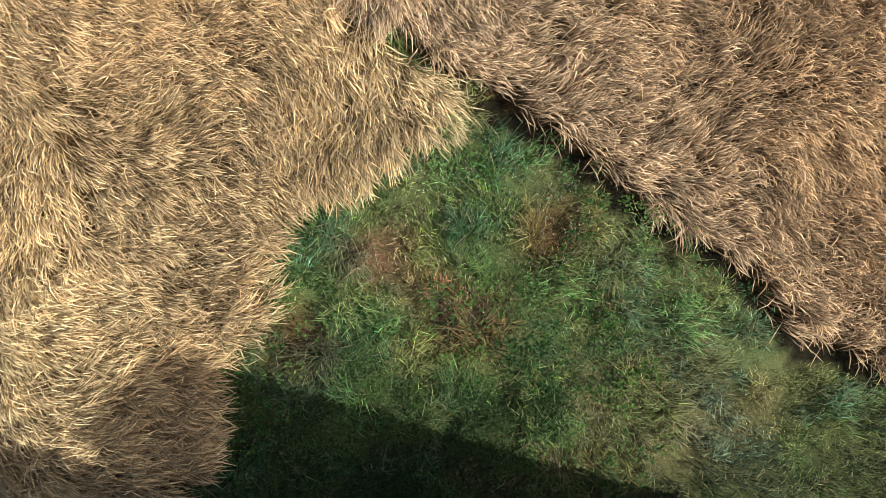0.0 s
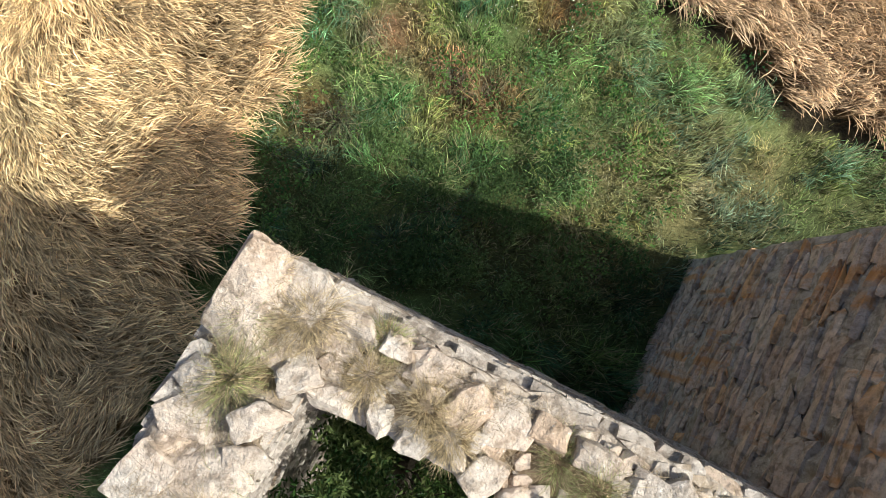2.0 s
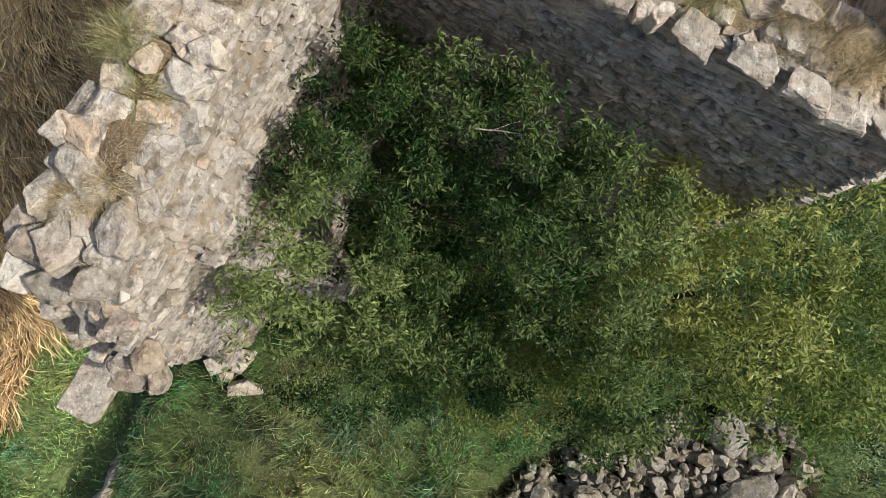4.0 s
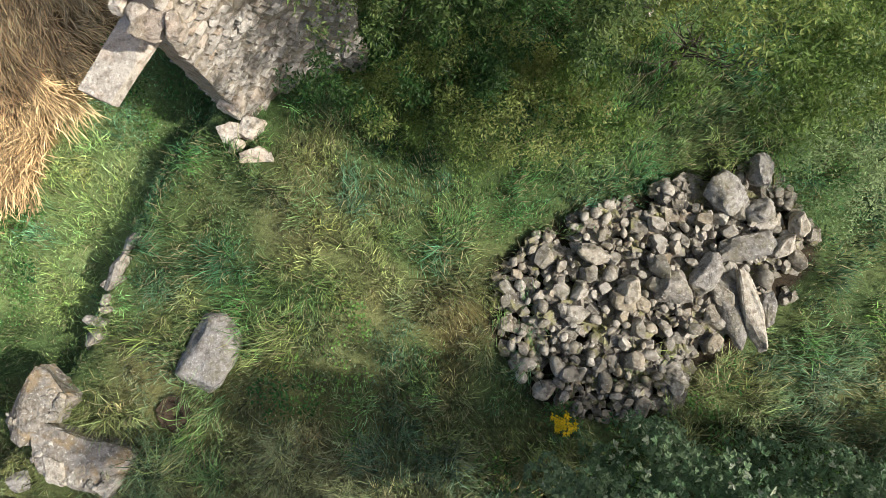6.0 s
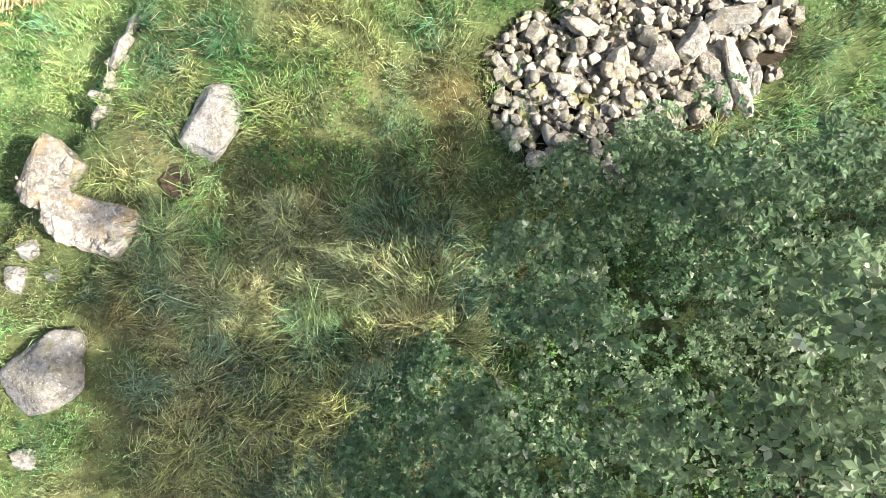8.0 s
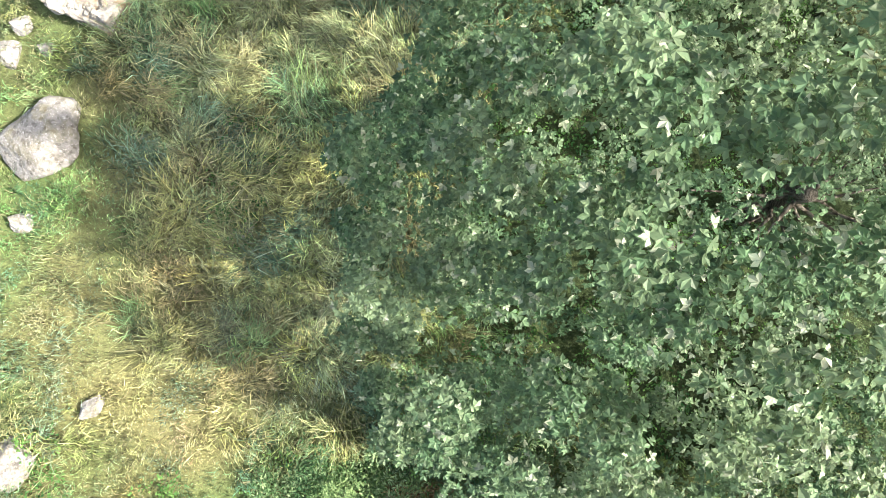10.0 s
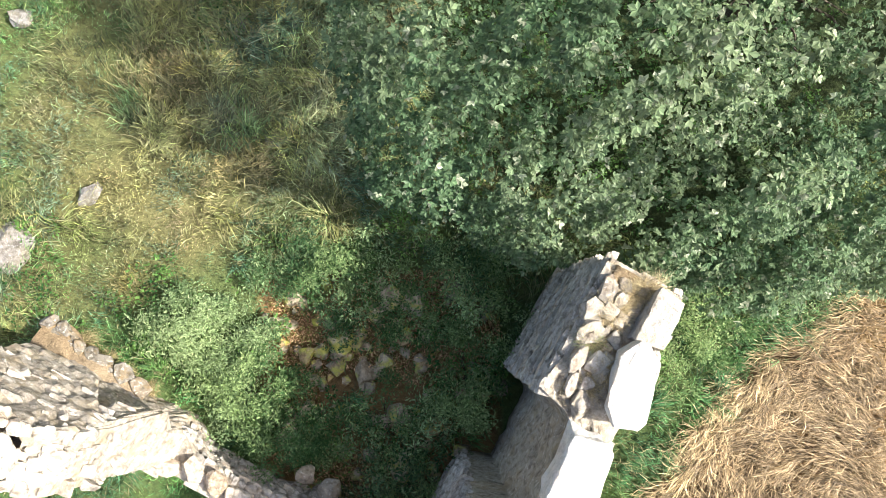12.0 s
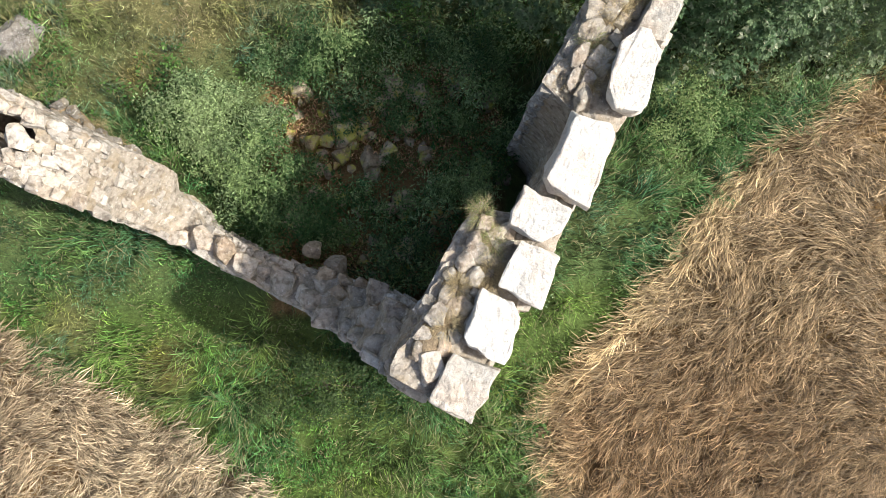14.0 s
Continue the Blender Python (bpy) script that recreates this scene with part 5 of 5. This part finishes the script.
place_stone("boulder", "speckled grey boulder sunk in the grass", -3.58, -11.48, 0.15, 1.35, 0.95, 0.55, 70, 4, BIG, category="boulder")
place_stone("boulder", "broad grey boulder spotted with pale lichen", -6.05, -15.25, 0.12, 1.5, 1.25, 0.6, 40, 6, BIG, category="boulder")
place_stone("boulder", "pale boulder at the edge of the dry grass", -6.55, -20.35, 0.1, 0.9, 0.65, 0.4, 50, 1, BIG, category="boulder")
for x, y, sx, sy, yaw in ((-6.45, -13.4, 0.36, 0.3, 20), (-6.65, -13.85, 0.42, 0.34, 80), (-6.05, -13.8, 0.24, 0.2, 10), (-5.32, -19.5, 0.42, 0.3, 30), (-2.32, -14.33, 0.2, 0.16, 0), (-2.9, -16.8, 0.3, 0.22, 60), (-2.4, -18.7, 0.3, 0.24, 0), (-6.4, -16.6, 0.4, 0.3, 0)):
    place_stone("stone", "grey stone half hidden in the grass", x, y, 0.06, sx, sy, 0.2, yaw, int(abs(x * 10)) * 2 + 1, BIG, "loose stones in the grass")
for x, y, sx, sy, yaw, lift in ((-3.34, -8.02, 0.34, 0.26, 20, 0.25), (-3.02, -7.96, 0.36, 0.3, 70, 0.22), (-3.28, -8.22, 0.22, 0.18, 0, 0.12), (-2.95, -8.38, 0.5, 0.24, 8, 0.15), (-3.0, -7.6, 0.5, 0.4, 30, 0.6), (-3.1, -7.75, 0.4, 0.36, 60, 0.95)):
    place_stone("fallen_stone", "pale stone fallen from the wall's broken end", x, y, lift, sx, sy, 0.26, yaw, int(abs(y * 10)), CAPS, "stones fallen from the wall")
g = np.random.default_rng(64)
for i in range(8):
    f = (i + g.uniform(-0.35, 0.35)) / 7
    w = g.uniform(0.14, 0.28)
    place_stone("footing_stone", "weathered footing stone of a vanished wall", -4.9 - 0.62 * f + g.normal(0, 0.05), -9.55 - 1.75 * f + g.normal(0, 0.04), g.uniform(-0.02, 0.06), w * 1.4, w * g.uniform(0.5, 0.9), w * 0.6, 62 + g.normal(0, 35), i * 2 + 1, COBBLES, "footing stones in the grass")


for x, y, sx, sy, yaw in ((-5.12, -10.2, 0.75, 0.3, 64), (-4.93, -9.75, 0.45, 0.24, 60), (-5.38, -11.2, 0.42, 0.3, 40)):
    place_stone("footing_stone", "long pale footing stone of a vanished wall", x, y, 0.02, sx * 0.85, sy * 0.7, 0.26, yaw, 1, COBBLES, "footing stones in the grass")


def build_masonry_block():
    """A fallen lump of mortared rubble: a body with stones showing in it."""
    root = new("masonry_block")
    root.location = (-5.7, -12.75, float(ground_z(np.array([-5.7]), np.array([-12.75]))[0]))
    g = np.random.default_rng(88)
    for cx, cy, sx, sy, yaw, sd in ((0.25, -0.22, 1.45, 0.78, -24, 1), (-0.35, 0.5, 0.75, 0.95, -35, 2)):
        body = put("body", cut_rock("body", 480 + sd, M_BLOCK, 5, 0.4, 0.06, 0.08), cx, cy, 0.18, sx, sy, 0.62, yaw)
        child(body, root)
        for _ in range(110):
            a, b = g.uniform(-0.38, 0.38, 2)
            q = Matrix.Rotation(radians(yaw), 2) @ Vector((a * sx, b * sy))
            w = float(np.clip(g.lognormal(math.log(0.075), 0.4), 0.04, 0.2))
            child(put("embedded_stone", COBBLES[int(g.integers(16))], cx + q.x, cy + q.y, 0.44 + g.uniform(-0.03, 0.03), w * 1.2, w, w * 0.7, g.uniform(0, 360)), root)
    child(put("face_stone", SLABS[1], 0.0, -0.42, 0.36, 0.52, 0.36, 0.3, -20), root)
    child(put("face_stone", SLABS[2], 0.78, -0.6, 0.32, 0.4, 0.24, 0.3, 50), root)
    tagged(root, "fallen lump of mortared rubble masonry lying in the grass", "masonry block")


build_masonry_block()

MOSSY = [cut_rock("mossy_stone", 500 + i, M_MOSSY, 10, 0.33, 0.08, 0.03, False) for i in range(8)]
g = np.random.default_rng(99)
for i in range(170):
    x, y = g.uniform(-2.6, 1.0), g.uniform(-24.4, -21.0)
    if in_wall(np.array([x]), np.array([y]))[0]:
        continue
    w = float(np.clip(g.lognormal(math.log(0.15), 0.35), 0.08, 0.36))
    place_stone("floor_stone", "mossy stone fallen inside the roofless ruin", x, y, 0.06 + w * 0.4, w * 1.3, w * 1.1, w * 0.9, g.uniform(0, 360), i, MOSSY, "mossy stones in the ruin", g.normal(0, 10), g.normal(0, 10))
for x, y, lift, w, yaw in ((-1.88, -23.92, 0.62, 0.36, 10), (-1.55, -24.18, 0.6, 0.42, 50), (1.12, -22.82, 0.1, 0.36, 20), (-1.7, -24.35, 0.35, 0.5, 30)):
    place_stone("pale_stone", "pale squared stone lying loose in the ruin", x, y, lift, w, w * 0.85, w * 0.9, yaw, int(w * 100), CAPS_V, "pale stones in the ruin")


# ---- grass on the walls ----
def build_tuft(x, y, z, spread, height, tone, seed, label):
    g = np.random.default_rng(seed)
    m = 620
    a = g.uniform(0, 6.283, m) + 0.5
    reach = np.clip(g.normal(0.75, 0.35, m), 0.15, 1.5) * spread * (1 + 0.3 * np.cos(a * 2 + seed))
    r0 = g.uniform(0, 0.75, m) * spread
    h = height * g.uniform(0.3, 1.1, m)
    px, py = np.cos(a), np.sin(a)
    b = a + g.normal(0, 0.7, m)
    foot = np.stack([px * r0, py * r0, np.full(m, -0.03)], -1)
    mid = foot + np.stack([np.cos(b) * reach * 0.4, np.sin(b) * reach * 0.4, h], -1)
    tip = mid + np.stack([np.cos(b) * reach * 0.6, np.sin(b) * reach * 0.6, -h * g.uniform(0.0, 0.6, m)], -1)
    spine = np.stack([foot, mid, tip], 1)
    t = np.array(tone) * g.uniform(0.7, 1.3, (m, 1))
    dry = g.random(m) < 0.45
    t[dry] = np.array((0.52, 0.43, 0.26)) * g.uniform(0.7, 1.2, (dry.sum(), 1))
    me = ribbons("tuft_foliage", M_PLANT, spine, np.tile((0.002, 0.0022, 0.0), (m, 1)), np.stack([t * 0.9, t, t * 1.1], 1))
    root = new("grass_tuft")
    root.location = (x, y, z)
    child(new("tuft_foliage", me), root)
    return tagged(root, label, "grass tuft", "grass tufts on the walls")


GREEN, STRAWY = (0.30, 0.34, 0.14), (0.48, 0.40, 0.24)
k = 0
for o, u, n, top, spots in ((A0, LU, LN, l_top, ((0.34, 0.21, 0.17, 1), (0.72, 0.3, 0.2, 1), (0.55, 0.5, 0.14, 0), (2.4, 0.08, 0.2, 1), (2.68, 0.32, 0.17, 1), (1.29, 0.55, 0.13, 1), (1.6, 0.6, 0.17, 0), (3.3, 0.4, 0.2, 0), (3.5, 0.25, 0.16, 0))),
                            (A0, RU, RN, r_top, ((0.54, 0.2, 0.2, 0), (0.2, 0.05, 0.14, 0), (1.02, 0.11, 0.13, 1), (1.43, 0.38, 0.16, 0), (1.62, 0.45, 0.16, 0), (2.59, 0.38, 0.18, 1), (3.36, 0.38, 0.19, 1), (2.94, 0.46, 0.14, 1), (4.18, 0.32, 0.2, 0), (4.46, 0.4, 0.2, 0), (2.32, 0.33, 0.15, 1), (1.01, 0.36, 0.16, 0), (3.9, 0.3, 0.14, 0))),
                            (V0, VU, VN, v_top, ((0.12, 0.4, 0.18, 0), (0.55, 0.62, 0.17, 0), (1.15, 0.45, 0.16, 0), (3.3, 0.85, 0.15, 1), (3.8, 0.45, 0.17, 0), (4.5, 0.6, 0.16, 0), (0.25, 0.5, 0.16, 0), (0.95, 0.7, 0.14, 1), (1.4, 0.5, 0.12, 0), (3.5, 0.6, 0.15, 1), (4.1, 0.7, 0.14, 0)))):
    for s, d, r, green in spots:
        x, y = spot(o, u, n, s, d)
        build_tuft(x, y, top(s) + 0.05, r, r * 0.9, GREEN if green else STRAWY, 600 + k, "green and straw grass tuft rooted in the wall top" if green else "dry straw-coloured grass tuft rooted in the wall top")
        k += 1


for s, d, r in ((6.0, 0.72, 0.16), (6.4, 0.8, 0.2), (6.8, 0.86, 0.2), (5.6, 0.7, 0.14)):
    x, y = spot(W0, WU, WN, s, d)
    build_tuft(x, y, float(ground_z(np.array([x]), np.array([y]))[0]) + 0.05, r, 0.3, (0.36, 0.30, 0.14), 690 + int(s * 10), "brown and green grass growing behind the broken leaf")


def build_flower():
    """Ragwort: a few stems, leaves and flat heads of yellow florets."""
    g = np.random.default_rng(5)
    root = new("yellow_flower")
    root.location = (1.77, -12.40, float(ground_z(np.array([1.77]), np.array([-12.4]))[0]))
    heads = np.c_[g.normal(0, 0.10, 26), g.normal(0, 0.08, 26), g.uniform(0.62, 0.82, 26)]
    limbs = [((0, 0, 0), tuple(h), 0.006, 0.003, 5) for h in heads[:9]]
    mat, nt, b = material("stem_green", 0.6)
    b.inputs["Base Color"].default_value = (0.10, 0.17, 0.05, 1)
    child(new("stem", branch_mesh("stem", limbs, mat)), root)
    n = 16
    c = np.c_[g.normal(0, 0.024, (n, 2)), g.normal(0, 0.008, n)]
    floret = scatter("flower_head", M_PLANT, OVAL, OVAL_TRIS, c, spin(g.uniform(0, 6.28, n), g.normal(-0.2, 0.2, n), g.normal(0, 0.2, n)), np.full(n, 0.035), np.tile((0.80, 0.58, 0.02), (n, 1)))
    for h in heads:
        head = child(new("flower_head", floret), root)
        head.location = h
    n = 160
    c = np.c_[g.normal(0, 0.12, (n, 2)), g.uniform(0.15, 0.6, n)]
    child(new("foliage", scatter("foliage", M_LEAF, LANCE, LANCE_TRIS, c, spin(g.uniform(0, 6.28, n), g.normal(0.2, 0.3, n), g.normal(0, 0.3, n)), np.full(n, 0.11), np.tile((0.10, 0.19, 0.06), (n, 1)))), root)
    tagged(root, "yellow-flowered ragwort beside the stone heap", "flower")


build_flower()


def build_weeds():
    """Broad-leaved weeds in patches through the upper meadow and along the walls' feet."""
    g = np.random.default_rng(123)
    n = 6500
    x, y = g.uniform(-7.5, 7.5, n), g.uniform(-29, 3.4, n)
    patch = lump(x, y, 1.4, 124) + 0.6 * lump(x, y, 3.0, 125)
    keep = (patch > np.where(y > -3.5, 0.0, 0.75)) & ~np.any(barley_here(x, y), 0) & ~in_wall(x, y) & ~in_pile(x, y)
    keep |= (x > -3.2) & (x < 1.2) & (y > -24.8) & (y < -20.3) & (g.random(n) < 0.12) & ~in_wall(x, y)
    keep |= (x > 0.5) & (x < 7) & (y > -20.5) & (y < -13) & ~in_wall(x, y)
    x, y = x[keep], y[keep]
    c = np.c_[x, y, ground_z(x, y) + g.uniform(0.16, 0.36, len(x))]
    w = np.clip(0.5 + 0.5 * lump(x, y, 2.2, 126) + g.normal(0, 0.25, len(x)), 0, 1)[:, None]
    tone = np.array((0.04, 0.125, 0.035)) * (1 - w) + np.array((0.17, 0.31, 0.08)) * w
    me = crown_mesh("weeds", g, c, g.uniform(0.08, 0.2, len(x)), 24, OVAL, OVAL_TRIS, 0.06, tone)
    tagged(new("weeds", me), "low broad-leaved weeds among the grass", "weeds", "", "stuff")
    n = 170
    x, y = g.uniform(-0.6, 2.2, n), g.uniform(0.8, 3.0, n)
    keep = y < field_edge_right(x) - 0.3
    x, y = x[keep], y[keep]
    n = len(x)
    me = scatter("daisies", M_PLANT, OVAL, OVAL_TRIS, np.c_[x, y, ground_z(x, y) + g.uniform(0.4, 0.5, n)], spin(g.uniform(0, 6.28, n), g.normal(0, 0.2, n), g.normal(0, 0.2, n)), np.full(n, 0.022), np.tile((0.8, 0.8, 0.74), (n, 1)))
    tagged(new("daisies", me), "tiny white meadow flowers in the grass", "flowers", "", "stuff")


build_weeds()


def build_litter():
    """Dead grass and straw lying on the walls' tops."""
    global rng
    rng = np.random.default_rng(131)
    pts = []
    for o, u, n, s1, w, top, count in ((A0, LU, LN, 4.2, 0.62, l_top, 6000), (A0, RU, RN, 4.7, 0.58, r_top, 9000), (V0, VU, VN, 4.8, 0.86, v_top, 3800), (W0, WU, WN, 2.6, 0.6, w_top, 500)):
        for _ in range(count):
            s, d = rng.uniform(0.1, s1), rng.uniform(0.08, w)
            if lump(np.array([s * 3.0]), np.array([d * 3.0 + o[0]]), 1.4, 132)[0] < -0.1:
                continue
            if o is V0 and (d < 0.42 or 1.7 < s < 3.25):
                continue
            pts.append((*spot(o, u, n, s, d), top(s) + rng.uniform(0.02, 0.09)))
    p = np.array(pts)
    m = len(p)
    a, ln = rng.uniform(0, 6.283, m), rng.uniform(0.04, 0.14, m)
    dirv = np.stack([np.cos(a), np.sin(a), rng.uniform(-0.05, 0.45, m)], -1)
    spine = np.stack([p, p + dirv * ln[:, None] * 0.5 + np.array((0, 0, 0.015)), p + dirv * ln[:, None]], 1)
    t = np.array((0.42, 0.35, 0.24)) * rng.uniform(0.45, 1.25, (m, 1))
    me = ribbons("dry_litter", M_PLANT, spine, np.tile((0.0022, 0.0022, 0.0), (m, 1)), np.stack([t, t, t], 1))
    tagged(new("dry_litter", me), "dead straw and grass litter on the wall tops", "litter", "", "stuff")


build_litter()


def build_brambles():
    """Bramble sprays growing over the floor of the lower ruin."""
    g = np.random.default_rng(151)
    n = 2100
    x, y = g.uniform(-3.3, 1.6, n), g.uniform(-24.9, -20.0, n)
    mask = lump(x, y, 1.7, 152) + 0.7 * lump(x, y, 4.0, 153) + 0.35 * (x + 0.5)
    keep = ~in_wall(x, y) & (mask > -0.05 + 0.7 * g.random(n))
    x, y, mask = x[keep], y[keep], mask[keep]
    c = np.c_[x, y, ground_z(x, y) + g.uniform(0.1, 0.75, len(x)) + 0.12 * np.clip(mask, 0, 1.5)]
    w = np.clip(0.45 + 0.4 * lump(x, y, 3.0, 154) + g.normal(0, 0.45, len(x)), 0, 1)[:, None]
    tone = np.array((0.06, 0.13, 0.05)) * (1 - w) + np.array((0.42, 0.56, 0.28)) * w
    me = crown_mesh("brambles", g, c, g.uniform(0.08, 0.2, len(x)), 22, BLADE, OVAL_TRIS, 0.066, tone)
    tagged(new("brambles", me), "dark green brambles over the floor of the ruin", "brambles", "", "stuff")


build_brambles()


def build_floor_litter():
    """Red-brown dead leaves and stems on the floor of the lower ruin."""
    g = np.random.default_rng(141)
    m = 22000
    x, y = g.uniform(-2.5, 1.2, m), g.uniform(-24.6, -20.9, m)
    keep = ~in_wall(x, y) & (lump(x, y, 1.6, 142) > -0.25)
    x, y = x[keep], y[keep]
    m = len(x)
    z = ground_z(x, y) + np.abs(g.normal(0.05, 0.1, m))
    warm = g.random((m, 1))
    t = (np.array((0.58, 0.45, 0.25)) * warm + np.array((0.46, 0.25, 0.15)) * (1 - warm)) * g.uniform(0.6, 1.5, (m, 1))
    green = g.random(m) < 0.3
    t[green] = np.array((0.26, 0.28, 0.09)) * g.uniform(0.7, 1.3, (green.sum(), 1))
    me = scatter("leaf_litter", M_LEAF, LANCE, LANCE_TRIS, np.c_[x, y, z], spin(g.uniform(0, 6.283, m), g.normal(0, 0.4, m), g.normal(0, 0.4, m)), g.uniform(0.03, 0.08, m), t)
    tagged(new("leaf_litter", me), "red-brown dead leaves on the floor of the ruin", "litter", "", "stuff")


build_floor_litter()


def build_twig(x, y, z, reach, yaw, seed, label):
    """A bare grey branch, forked towards its tip."""
    g = np.random.default_rng(seed)
    d = Vector((math.cos(radians(yaw)), math.sin(radians(yaw)), 0.12)) * reach
    limbs = [((0, 0, -0.3), Vector((0, 0, 0)), 0.012, 0.009, 5), ((0, 0, 0), d, 0.009, 0.004, 5)]
    for f in (0.35, 0.55, 0.8):
        turn = Matrix.Rotation(radians(g.choice((-1, 1)) * g.uniform(25, 60)), 3, "Z")
        limbs.append((d * f, d * f + turn @ d * g.uniform(0.25, 0.5), 0.005, 0.002, 5))
    ob = new("dead_branch", branch_mesh("dead_branch", limbs, M_DEADWOOD))
    ob.location = (x, y, z)
    tagged(ob, label, "branch", "dead branches in the elder")


for i, (x, y, z, reach, yaw) in enumerate(((0.05, -5.65, 5.5, 0.5, -8), (0.5, -5.2, 5.35, 0.4, 120), (2.3, -5.7, 3.8, 0.5, 60))):
    build_twig(x, y, z, reach, yaw, 900 + i, "bare grey dead branch sticking out of the elder")


def build_burrow():
    """A low ring of dug earth with a hole in it."""
    g = np.random.default_rng(17)
    n, rings = 28, 7
    verts, tris = [], []
    for i in range(rings):
        f = i / (rings - 1)
        for j in range(n):
            a = 6.283 * j / n
            r = 0.05 + 0.22 * f + g.uniform(-0.03, 0.03)
            z = 0.06 * math.sin(min(1.0, f * 1.3) * math.pi) - 0.10 * (1 - f) + g.uniform(-0.012, 0.012)
            verts.append((r * math.cos(a), r * math.sin(a), z))
    for i in range(rings - 1):
        for j in range(n):
            p, q = i * n + j, i * n + (j + 1) % n
            tris += [(p, q, q + n), (p, q + n, p + n)]
    verts.append((0, 0, -0.12))
    tris += [(j, len(verts) - 1, (j + 1) % n) for j in range(n)]
    ob = new("burrow", mesh_np("burrow", verts, tris, M_GROUND, np.tile((0.10, 0.08, 0.06), (len(verts), 1)), True))
    ob.location = (-4.14, -12.36, float(ground_z(np.array([-4.14]), np.array([-12.36]))[0]) + 0.05)
    tagged(ob, "small burrow of dark dug earth in the grass", "burrow")


build_burrow()
